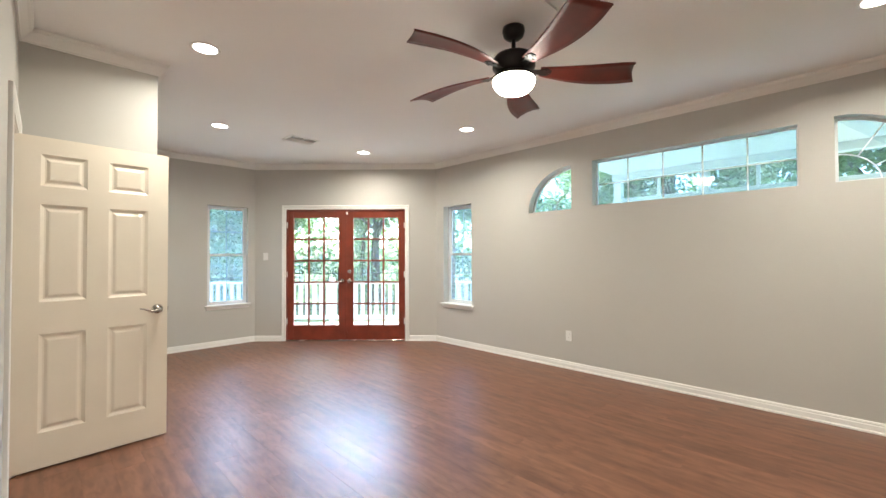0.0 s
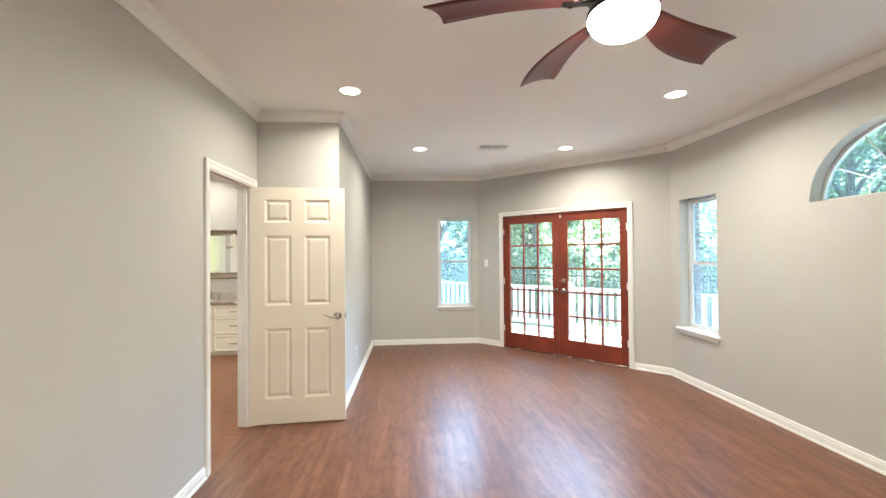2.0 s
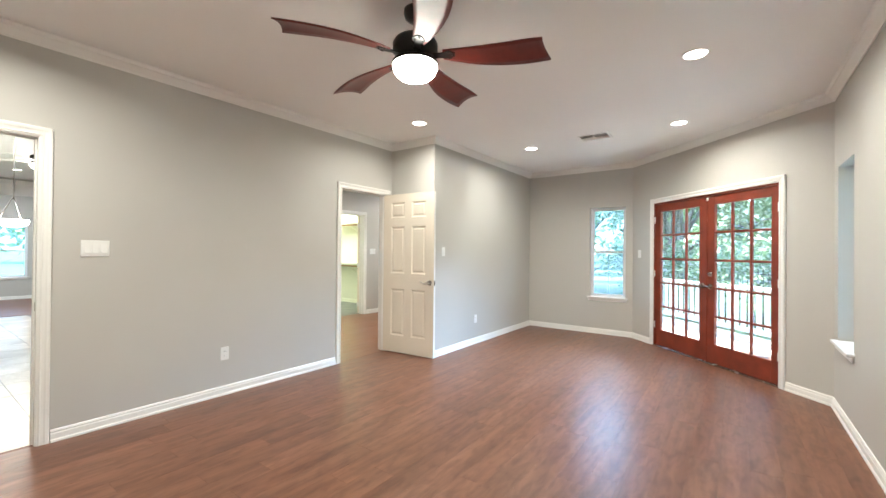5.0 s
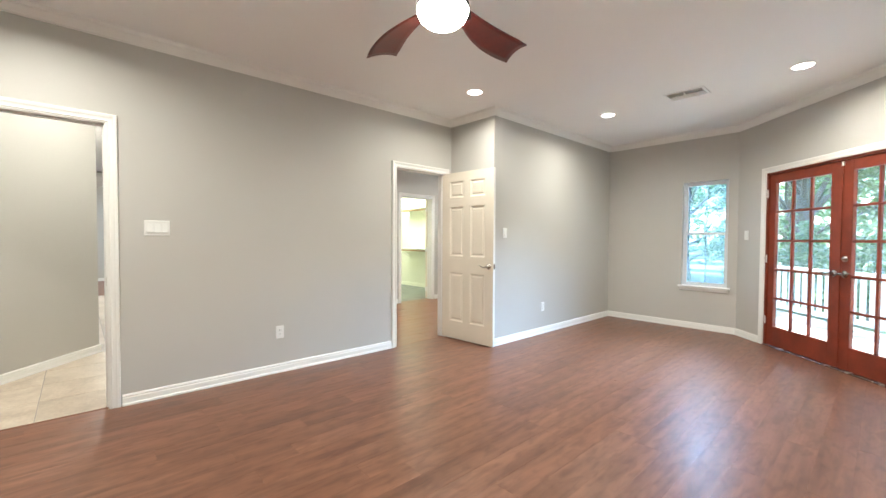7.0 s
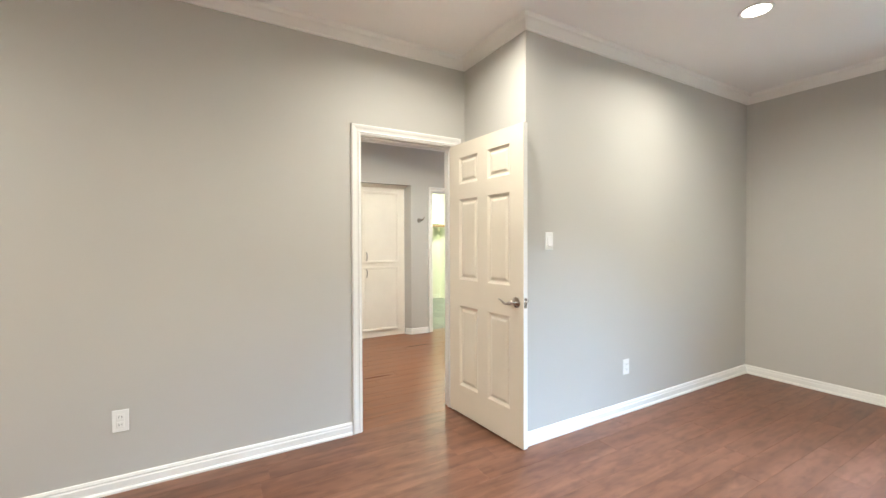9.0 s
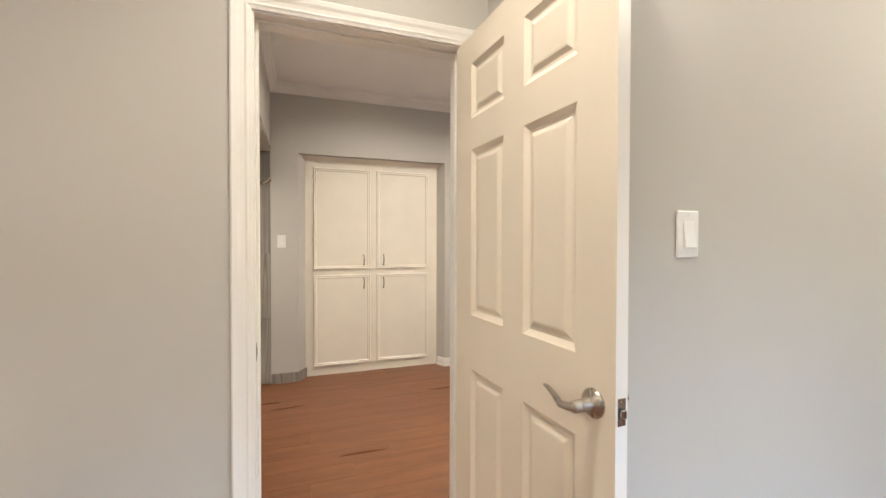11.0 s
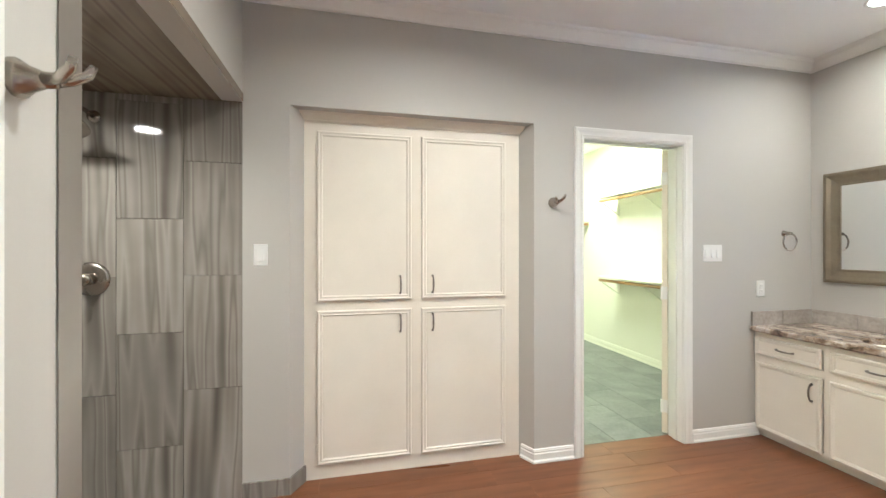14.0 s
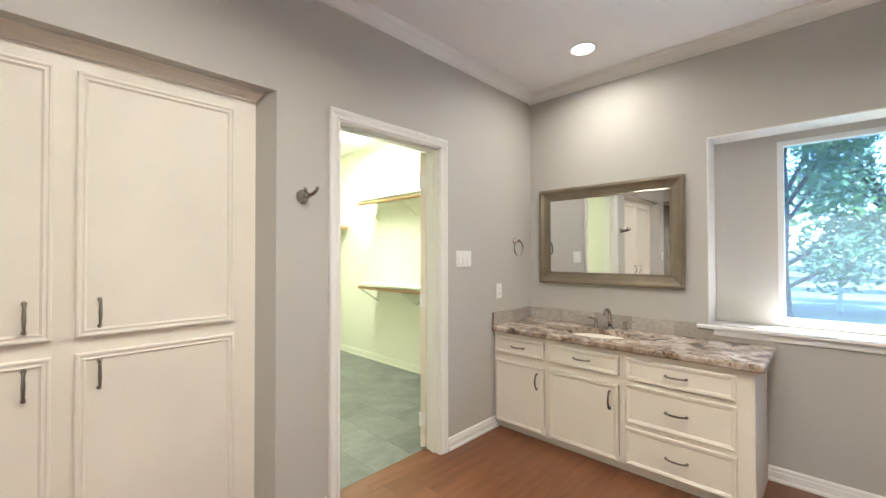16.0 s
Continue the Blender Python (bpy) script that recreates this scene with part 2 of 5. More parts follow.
RODWOOD = surface("varnished_rod", (0.42, 0.24, 0.09), 0.35, var=0.15, coarse=9, bump=0.05)
LENS = glow("lamp_lens", (1.0, 0.93, 0.82), 1.0)
GLOBE = glow("opal_globe", (1.0, 0.92, 0.76), 5.0)
TUBE = glow("fluorescent_diffuser", (0.92, 1.0, 0.70), 0.9)
GLASS = glass_mat("door_glass", (0.84, 0.90, 0.92), 0.07)
HAZED = glass_mat("hazed_window_glass", (0.64, 0.78, 0.90), 0.14)
HAZE = glass_mat("bath_window_glass", (0.58, 0.72, 0.94), 0.035)
BRICK = surface("red_brick", (0.20, 0.085, 0.06), 0.8, var=0.3, coarse=9, fine=120, bump=0.4, dist=0.003)
MORTAR = surface("mortar", (0.42, 0.40, 0.37), 0.9, var=0.1, fine=150, bump=0.3)
DECKW = surface("deck_boards", (0.42, 0.37, 0.31), 0.7, var=0.18, coarse=4, fine=60, bump=0.3)
WHITEP = surface("exterior_white_paint", (0.80, 0.80, 0.78), 0.5, var=0.04, coarse=2, fine=80, bump=0.1)
PORCHC = surface("porch_ceiling_paint", (0.70, 0.71, 0.71), 0.7, var=0.03)
IRON = surface("black_iron", (0.02, 0.02, 0.02), 0.45, 0.3, var=0.2)
GRASS = surface("lawn", (0.10, 0.14, 0.035), 0.9, var=0.4, coarse=0.4, fine=9, bump=0.5, dist=0.03)
BARK = surface("bark", (0.10, 0.075, 0.055), 0.9, var=0.35, coarse=5, fine=30, bump=0.8, dist=0.02)
LEAF = leaf_mat("leaves", (0.055, 0.10, 0.03), (0.11, 0.18, 0.055), (0.19, 0.27, 0.09))
LEAFB = leaf_mat("leaves_blue", (0.055, 0.11, 0.05), (0.10, 0.18, 0.075), (0.17, 0.27, 0.12))

# ---- helpers of this place ----


def part(name, bm, material, parent=None, label="", m=None):
    """Links a bmesh as one mesh object under a thing or a part."""
    if m is not None:
        bm.transform(m)
    bmesh.ops.recalc_face_normals(bm, faces=bm.faces)
    me = bpy.data.meshes.new(name)
    bm.to_mesh(me)
    bm.free()
    me.materials.append(material)
    ob = new(name, me)
    ob.parent = parent
    if label:
        ob["label"] = label
    return ob


def shaded(ob):
    for p in ob.data.polygons:
        p.use_smooth = True
    return ob


def thing(name, m, label, category, group="", kind=""):
    ob = new(name)
    ob.matrix_basis = m if isinstance(m, Matrix) else Matrix.Translation(m)
    ob.empty_display_size = 0.05
    return tagged(ob, label, category, group, kind)


def box_into(bm, x0, x1, y0, y1, z0, z1, c=0.0):
    """A box with its edges chamfered by c."""
    (x0, x1), (y0, y1), (z0, z1) = sorted((x0, x1)), sorted((y0, y1)), sorted((z0, z1))
    if c <= 0:
        vs = [bm.verts.new((x, y, z)) for x in (x0, x1) for y in (y0, y1) for z in (z0, z1)]
        for f in ((0, 1, 3, 2), (4, 6, 7, 5), (0, 4, 5, 1), (2, 3, 7, 6), (0, 2, 6, 4), (1, 5, 7, 3)):
            bm.faces.new([vs[i] for i in f])
        return bm
    c = min(c, (x1 - x0) * 0.45, (y1 - y0) * 0.45, (z1 - z0) * 0.45)
    vs = []
    for x, sx in ((x0, 1), (x1, -1)):
        for y, sy in ((y0, 1), (y1, -1)):
            for z, sz in ((z0, 1), (z1, -1)):
                vs += [bm.verts.new((x, y + sy * c, z + sz * c)), bm.verts.new((x + sx * c, y, z + sz * c)), bm.verts.new((x + sx * c, y + sy * c, z))]
    bmesh.ops.convex_hull(bm, input=vs)
    return bm


def box(*a, c=0.0):
    return box_into(bmesh.new(), *a, c=c)


def tube_into(bm, pts, radius, n=8):
    """A round bar along the points; radius may be a list."""
    pts = [Vector(p) for p in pts]
    rad = radius if isinstance(radius, (list, tuple)) else [radius] * len(pts)
    rings = []
    side = None
    for i, p in enumerate(pts):
        d = (pts[min(i + 1, len(pts) - 1)] - pts[max(i - 1, 0)]).normalized()
        if side is None:
            side = d.orthogonal().normalized()
        side = (side - d * side.dot(d)).normalized()
        up = d.cross(side)
        rings.append([bm.verts.new(p + (side * math.cos(a) + up * math.sin(a)) * rad[i]) for a in (2 * math.pi * k / n for k in range(n))])
    for a, b in zip(rings, rings[1:]):
        for k in range(n):
            bm.faces.new((a[k], a[(k + 1) % n], b[(k + 1) % n], b[k]))
    bm.faces.new(rings[0][::-1])
    bm.faces.new(rings[-1])
    return bm


def lathe_into(bm, prof, n=24, m=None):
    """Turns a profile of (radius, height) about z."""
    m = m or Matrix.Identity(4)
    rings = []
    for r, z in prof:
        if r < 1e-6:
            rings.append([bm.verts.new(m @ Vector((0, 0, z)))])
        else:
            rings.append([bm.verts.new(m @ Vector((r * math.cos(2 * math.pi * k / n), r * math.sin(2 * math.pi * k / n), z))) for k in range(n)])
    for a, b in zip(rings, rings[1:]):
        for k in range(n):
            q = [a[k % len(a)], a[(k + 1) % len(a)], b[(k + 1) % len(b)], b[k % len(b)]]
            q = [v for i, v in enumerate(q) if v not in q[:i]]
            if len(q) > 2:
                bm.faces.new(q)
    return bm


def ring_into(bm, loops, closed=True):
    """Joins loops of equal length, each a list of points, into a skin."""
    vs = [[bm.verts.new(p) for p in lp] for lp in loops]
    n = len(vs[0])
    for a, b in zip(vs, vs[1:]):
        for k in range(n if closed else n - 1):
            bm.faces.new((a[k], a[(k + 1) % n], b[(k + 1) % n], b[k]))
    return vs


class Wall:
    """A wall face from p to q with the room on its left: s along, n into the room."""

    def __init__(self, p, q, off=(0.0, 0.0)):
        self.off = Vector((*off, 0))
        p, q = (p[0] + off[0], p[1] + off[1]), (q[0] + off[0], q[1] + off[1])
        self.p, self.q = Vector((*p, 0)), Vector((*q, 0))
        d = (self.q - self.p).normalized()
        self.len = (self.q - self.p).length
        self.m = Matrix(((d.x, -d.y, 0, p[0]), (d.y, d.x, 0, p[1]), (0, 0, 1, 0), (0, 0, 0, 1)))

    def s(self, x, y):
        return (Vector((x, y, 0)) + self.off - self.p).dot(self.m.col[0].xyz)

    def at(self, s, z=0.0, n=0.0):
        return self.m @ Matrix.Translation((s, n, z))


def wall_mesh(name, w, z1, thick, holes=(), s0=0.0, s1=None, mat=None, z0=0.0, label=""):
    s1 = w.len if s1 is None else s1
    xs = [x for x in sorted({s0, s1, *(h[0] for h in holes), *(h[1] for h in holes)}) if s0 <= x <= s1]
    zs = [z for z in sorted({z0, z1, *(h[2] for h in holes), *(h[3] for h in holes)}) if z0 <= z <= z1]

    def solid(i, k):
        if not (0 <= i < len(xs) - 1 and 0 <= k < len(zs) - 1):
            return False
        x, z = (xs[i] + xs[i + 1]) / 2, (zs[k] + zs[k + 1]) / 2
        return not any(h[0] < x < h[1] and h[2] < z < h[3] for h in holes)

    verts, faces = {}, []

    def v(i, n, k):
        return verts.setdefault((i, n, k), len(verts))

    for i in range(len(xs) - 1):
        for k in range(len(zs) - 1):
            if not solid(i, k):
                continue
            faces.append([v(i + 1, 0, k), v(i, 0, k), v(i, 0, k + 1), v(i + 1, 0, k + 1)])
            faces.append([v(i, 1, k), v(i + 1, 1, k), v(i + 1, 1, k + 1), v(i, 1, k + 1)])
            for di, dk, a, b in ((-1, 0, (i, k), (i, k + 1)), (1, 0, (i + 1, k + 1), (i + 1, k)), (0, -1, (i + 1, k), (i, k)), (0, 1, (i, k + 1), (i + 1, k + 1))):
                if not solid(i + di, k + dk):
                    faces.append([v(a[0], 0, a[1]), v(a[0], 1, a[1]), v(b[0], 1, b[1]), v(b[0], 0, b[1])])
    me = bpy.data.meshes.new(name)
    me.from_pydata([w.m @ Vector((xs[i], -thick * n, zs[k])) for i, n, k in verts], [], faces)
    me.materials.append(mat or PAINT)
    return tagged(new(name, me), label or "smooth greige painted interior wall", "wall", kind="structure")


def sweep(name, pts, prof, material, closed=False, label="", category="trim"):
    """A moulding along the floor line pts (room on the left) with mitred corners; prof: (into the room, height)."""
    pts = [Vector((*p, 0)) for p in pts]
    n = len(pts)
    outs = []
    for i in range(n):
        a = pts[i] - pts[i - 1] if (i or closed) else pts[1] - pts[0]
        b = pts[(i + 1) % n] - pts[i] if (i < n - 1 or closed) else a
        a, b = a.normalized(), b.normalized()
        na, nb = Vector((-a.y, a.x, 0)), Vector((-b.y, b.x, 0))
        outs.append((na + nb) / (1 + na.dot(nb)))
    bm = bmesh.new()
    vs = [[bm.verts.new(p + o * d + Vector((0, 0, z))) for d, z in prof] for p, o in zip(pts, outs)]
    for i in range(n if closed else n - 1):
        a, b = vs[i], vs[(i + 1) % n]
        for k in range(len(prof)):
            j = (k + 1) % len(prof)
            bm.faces.new((a[k], b[k], b[j], a[j]))
    if not closed:
        bm.faces.new(vs[0])
        bm.faces.new(vs[-1][::-1])
    return tagged(part(name, bm, material), label, category, kind="structure")


def casing_bm(s0, s1, z1, prof, z0=None):
    """A mitred surround of an opening; prof: (away from the opening, out of the wall). Four-sided where z0 is given."""
    bm = bmesh.new()
    if z0 is None:
        rows = [[(s0 - o, n, 0.0), (s0 - o, n, z1 + o), (s1 + o, n, z1 + o), (s1 + o, n, 0.0)] for o, n in prof]
        vs = ring_into(bm, rows + [rows[0]], closed=False)
        bm.faces.new([r[0] for r in vs[:-1]])
        bm.faces.new([r[3] for r in vs[:-1]][::-1])
    else:
        rows = [[(s0 - o, n, z0 - o), (s0 - o, n, z1 + o), (s1 + o, n, z1 + o), (s1 + o, n, z0 - o)] for o, n in prof]
        ring_into(bm, rows + [rows[0]])
    bmesh.ops.remove_doubles(bm, verts=bm.verts, dist=1e-6)
    return bm


CASING = [(0.0, 0.0), (0.0, 0.010), (0.008, 0.012), (0.014, 0.016), (0.022, 0.012), (0.034, 0.014), (0.044, 0.019), (0.058, 0.021), (0.064, 0.016), (0.064, 0.0)]
BASE = [(0.0, 0.0), (0.022, 0.0), (0.022, 0.012), (0.014, 0.020), (0.014, 0.054), (0.010, 0.062), (0.012, 0.069), (0.007, 0.081), (0.0, 0.083)]


def panelled(bm, xs, zs, holes, y, out, prof):
    """One face of a panelled door at depth y facing out (+1 or -1): holes are the panels' cells; prof: (inset, depth)."""
    for i in range(len(xs) - 1):
        for k in range(len(zs) - 1):
            a, b, c, d = xs[i], xs[i + 1], zs[k], zs[k + 1]
            if (i, k) not in holes:
                bm.faces.new([bm.verts.new(p) for p in ((a, y, c), (b, y, c), (b, y, d), (a, y, d))])
                continue
            loops = [[(a + q, y - out * h, c + q), (b - q, y - out * h, c + q), (b - q, y - out * h, d - q), (a + q, y - out * h, d - q)] for q, h in prof]
            vs = ring_into(bm, loops)
            bm.faces.new(vs[-1])


def six_panel_bm(w, h, t):
    """A six-panel moulded door leaf: x 0 to w, y 0 to t, z 0 to h."""
    bm = bmesh.new()
    xs = [0, w * 0.155, w / 2 - 0.054, w / 2 + 0.054, w * 0.845, w]
    zs = [0, 0.214, 0.813, 1.010, 1.610, 1.722, 1.920, h]
    holes = {(i, k) for i in (1, 3) for k in (1, 3, 5)}
    prof = [(0.0, 0.0), (0.006, 0.004), (0.018, 0.011), (0.026, 0.011), (0.040, 0.004), (0.046, 0.003)]
    panelled(bm, xs, zs, holes, 0.0, -1, prof)
    panelled(bm, xs, zs, holes, t, 1, prof)
    bmesh.ops.remove_doubles(bm, verts=bm.verts, dist=1e-5)
    rim = [(0, 0), (w, 0), (w, h), (0, h)]
    for (x0, z0), (x1, z1) in zip(rim, rim[1:] + rim[:1]):
        bm.faces.new([bm.verts.new(p) for p in ((x0, 0, z0), (x1, 0, z1), (x1, t, z1), (x0, t, z0))])
    bmesh.ops.remove_doubles(bm, verts=bm.verts, dist=1e-5)
    return bm


def arc(c, r, a0, a1, n):
    return [(c[0] + r[0] * math.cos(radians(a0 + (a1 - a0) * k / n)), c[1] + r[1] * math.sin(radians(a0 + (a1 - a0) * k / n))) for k in range(n + 1)]

# ---- the large structure ----
H = 2.72
A = Wall((4.41, -1.6), (4.41, 4.765))
D = Wall((4.41, 4.765), (2.43, 6.745))
B = Wall((2.43, 6.745), (0.712, 6.745))
E = Wall((0.712, 6.745), (0.712, 3.90))
J = Wall((0.712, 3.90), (0.0, 3.90))
C = Wall((0.0, 3.90), (0.0, -1.6))
S = Wall((0.0, -1.6), (4.41, -1.6))
BX, BY = 0.022, -0.045  # the bathroom's place beside the bedroom
BO_ = (BX, BY)
BATHM = Matrix.Translation((BX, BY, 0))
W2 = Wall((-2.511, 6.90), (-2.511, 2.985), BO_)
BS = Wall((-2.511, 2.985), (-0.137, 2.985), BO_)
BN = Wall((0.570, 6.90), (-2.511, 6.90), BO_)

BATH_DOOR = (C.s(0, 3.797), C.s(0, 3.046), 0.0, 2.046)
HALL_DOOR = (C.s(0, 0.541), C.s(0, -0.27), 0.0, 2.046)
WIN_A = (A.s(0, 4.050), A.s(0, 4.612), 0.595, 2.042)
CLERE = (A.s(0, 0.575), A.s(0, 2.28), 1.848, 2.345)
ARCH_L = (A.s(0, 2.530), A.s(0, 3.104), 1.825, 2.338)
ARCH_R = (A.s(0, -0.185), A.s(0, 0.363), 1.848, 2.358)
FD0, FD1 = D.len / 2 - 0.92, D.len / 2 + 0.92
WIN_B = (B.s(2.325, 0), B.s(1.777, 0), 0.595, 2.042)
wall_mesh("wall_east", A, H, 0.15, [WIN_A, CLERE, ARCH_L, ARCH_R])
wall_mesh("wall_diagonal", D, H, 0.15, [(FD0, FD1, 0.0, 2.025)])
wall_mesh("wall_north", B, H, 0.15, [WIN_B])
wall_mesh("wall_alcove_side", E, H, 0.12, s0=-0.33)
wall_mesh("wall_alcove_back", J, H, 0.12, s0=0.12, s1=J.len + 0.115)
wall_mesh("wall_west", C, 3.05, 0.115, [BATH_DOOR, HALL_DOOR], s1=C.len + 0.72)
wall_mesh("wall_south", S, H, 0.15, s0=0.0, s1=S.len + 0.15)


def spandrel(name, w, hole, corner_right):
    """The masonry above a quarter-round window, filling the corner of its square opening."""
    s0, s1, z0, z1 = hole
    cx = s0 if corner_right else s1
    rx = (s1 - s0) * (1 if corner_right else -1)
    curve = arc((cx, z0), (rx, z1 - z0), 0, 90, 20)
    far = (cx + rx, z1)
    bm = bmesh.new()
    for y0 in (0.0, -0.15):
        for p, q in zip(curve, curve[1:]):
            bm.faces.new([bm.verts.new((x, y0, z)) for x, z in (p, q, far)])
    for p, q in zip(curve, curve[1:]):
        bm.faces.new([bm.verts.new(v) for v in ((p[0], 0, p[1]), (q[0], 0, q[1]), (q[0], -0.15, q[1]), (p[0], -0.15, p[1]))])
    bmesh.ops.remove_doubles(bm, verts=bm.verts, dist=1e-6)
    return tagged(part(name, bm, PAINT, m=w.m), "curved greige plaster above a quarter-round window", "wall", kind="structure")


spandrel("wall_arch_fill", A, ARCH_L, True)
spandrel("wall_arch_fill", A, ARCH_R, False)

# bathroom walls
NICHE = (W2.s(0, 4.655), W2.s(0, 3.22), 0.0, 2.108)
CLOSET_DOOR = (W2.s(0, 5.763), W2.s(0, 4.987), 0.0, 2.046)
SHOWER = (0.0, BS.s(-1.188, 0), 0.0, 2.105)
TOILET_DOOR = (BS.s(-0.928, 0), BS.s(-0.275, 0), 0.0, 2.046)
RECESS = (BN.s(0.42, 0), BN.s(-1.2, 0), 0.872, 2.085)
wall_mesh("wall_bath_west", W2, H, 0.12, [NICHE, CLOSET_DOOR], s0=-0.33)
wall_mesh("wall_bath_south", BS, H, 0.10, [SHOWER, TOILET_DOOR])
wall_mesh("wall_bath_north", BN, H, 0.205, [RECESS])
BO = Wall((0.570, 7.105), (-2.511, 7.105), BO_)
BWIN = (BO.s(0.30, 0), BO.s(-0.862, 0), 0.90, 2.03)
wall_mesh("wall_bath_north_outer", BO, H, 0.12, [BWIN])
for name, pts in (("niche_side", ((-2.511, 3.22), (-2.625, 3.285), (-2.631, 3.22))), ("niche_side", ((-2.511, 4.655), (-2.625, 4.60), (-2.631, 4.655)))):
    bm = bmesh.new()
    ring_into(bm, [[(x, y, 0.0) for x, y in pts], [(x, y, 2.108) for x, y in pts]])
    tagged(part(name, bm, PAINT), "splayed greige side of a cabinet niche", "wall", kind="structure").matrix_basis = BATHM

# shower enclosure behind the bathroom's south wall
SHW = Wall((-2.535, 2.985), (-2.535, 1.70), BO_)
SHS = Wall((-2.535, 1.70), (-1.19, 1.70), BO_)
SHE = Wall((-1.19, 1.70), (-1.19, 2.885), BO_)
shower_west = wall_mesh("wall_shower_west", SHW, 2.5, 0.10, mat=GREYGROUT, label="shower wall of tall vein-cut grey tiles")
wall_mesh("wall_shower_south", SHS, 2.5, 0.10, s0=-0.1, s1=SHS.len + 0.1, mat=VEINTILE, label="shower wall of vein-cut grey tile")
wall_mesh("wall_shower_east", SHE, 2.5, 0.10, mat=VEINTILE, label="shower wall of vein-cut grey tile")
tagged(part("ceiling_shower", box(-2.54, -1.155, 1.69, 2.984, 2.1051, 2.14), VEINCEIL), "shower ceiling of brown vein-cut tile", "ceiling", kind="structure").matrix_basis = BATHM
tagged(part("shower_jamb", box(-1.200, -1.186, 2.882, 2.9865, 0.0, 2.104, c=0.002), VEINTILE), "grey vein-cut tile lining of the shower opening", "trim", kind="structure").matrix_basis = BATHM
tagged(part("shower_side_trim", box(-1.1998, -1.130, 2.9867, 2.9892, 0.0, 2.1495, c=0.001), VEINTILE), "grey tile edging beside the shower opening", "trim", kind="structure").matrix_basis = BATHM
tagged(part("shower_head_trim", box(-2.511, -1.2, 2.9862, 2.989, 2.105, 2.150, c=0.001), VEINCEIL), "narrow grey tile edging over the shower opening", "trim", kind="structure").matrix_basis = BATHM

# closet
CN = Wall((-2.631, 6.90), (-5.65, 6.90), BO_)
CW = Wall((-5.65, 6.90), (-5.65, 4.75), BO_)
CS = Wall((-5.65, 4.75), (-2.631, 4.75), BO_)
for nm, w in (("wall_closet_north", CN), ("wall_closet_west", CW), ("wall_closet_south", CS)):
    wall_mesh(nm, w, H, 0.1, s0=-0.1, s1=w.len + (0.1 if w is CW else 0), mat=CLOSETP, label="pale cream painted closet wall")
tagged(part("wall_closet_east", box(-2.6345, -2.6312, 5.83, 6.9, 0, H), CLOSETP), "pale cream painted closet wall", "wall", kind="structure").matrix_basis = BATHM

# hall and the living room beyond
HA = Wall((-1.93, 0.535), (-0.115, -1.10))
HB = Wall((-3.4, -0.93), (-1.93, 0.535))
wall_mesh("wall_hall_angled", HA, 3.0, 0.12, label="greige hall wall set at an angle")
wall_mesh("wall_hall_return", HB, 3.0, 0.12)
LW = Wall((-11.0, 3.4), (-11.0, -2.2))
LIVW = [(LW.s(0, 2.03), LW.s(0, 1.45), 0.56, 1.9), (LW.s(0, 2.95), LW.s(0, 2.36), 0.56, 1.9)]
wall_mesh("wall_living_west", LW, 3.1, 0.15, LIVW)
wall_mesh("wall_living_north", Wall((-2.75, 3.4), (-11.0, 3.4)), 3.1, 0.1)
wall_mesh("wall_hall_north", Wall((-0.115, 1.52), (-2.75, 1.52)), 3.1, 0.08)
wall_mesh("wall_living_east", Wall((-2.75, 1.52), (-2.75, 3.4)), 3.1, 0.05)
wall_mesh("wall_living_south", Wall((-11.0, -2.2), (-0.1, -2.2)), 3.1, 0.1)

# ceilings
tagged(part("ceiling_bedroom", box(0.0005, 4.7, -1.75, 7.1, H, H + 0.1), CEIL), "flat white painted ceiling", "ceiling", kind="structure")
tagged(part("ceiling_bath", box(-2.64, -0.1155, 2.80, 7.3, H, H + 0.1), CEIL), "flat white painted bathroom ceiling", "ceiling", kind="structure")
tagged(part("ceiling_closet", box(-5.8, -2.6401, 4.5, 7.1, H, H + 0.1), CEIL), "flat white painted closet ceiling", "ceiling", kind="structure")
tagged(part("ceiling_living", box(-11.2, -0.1155, -2.4, 3.5, 3.05, 3.15), CEIL), "flat white painted ceiling of the living room", "ceiling", kind="structure")

# roof, fascias and eaves
tagged(part("roof", box(-11.3, 4.78, -2.6, 7.5, 3.16, 3.3), CEIL), "flat roof slab over the house", "roof", kind="structure")
for b in ((-11.3, 4.78, 7.3, 7.5, 2.83, 3.159), (4.71, 4.78, -2.6, 7.3, 2.87, 3.159), (0.0, 4.71, -2.6, -1.76, 2.72, 3.159), (0.60, 2.9, 6.9, 7.85, 2.765, 2.82), (4.57, 5.5, 3.36, 5.2, 2.765, 2.82)):
    tagged(part("roof_edge", box(*b), WHITEP), "white roof fascia and eave", "roof", kind="structure")
tagged(part("roof_edge", box(-0.6, D.len + 0.6, -0.82, -0.151, 2.775, 2.815), WHITEP), "white roof fascia and eave", "roof", kind="structure").matrix_basis = D.m

# crown mouldings
CROWN = [(0.0, H - 0.082), (0.010, H - 0.082), (0.013, H - 0.071), (0.026, H - 0.056), (0.044, H - 0.034), (0.056, H - 0.026), (0.060, H - 0.012), (0.066, H - 0.001), (0.0, H - 0.001)]
ROOM = [(4.41, -1.6), (4.41, 4.765), (2.43, 6.745), (0.712, 6.745), (0.712, 3.90), (0.0, 3.90), (0.0, -1.6)]
BATH = [(-0.115, 2.94), (-0.115, 4.02), (0.592, 4.02), (0.592, 6.855), (-2.489, 6.855), (-2.489, 2.94)]
sweep("crown_moulding", ROOM, CROWN, TRIM, True, "white crown moulding round the bedroom ceiling")
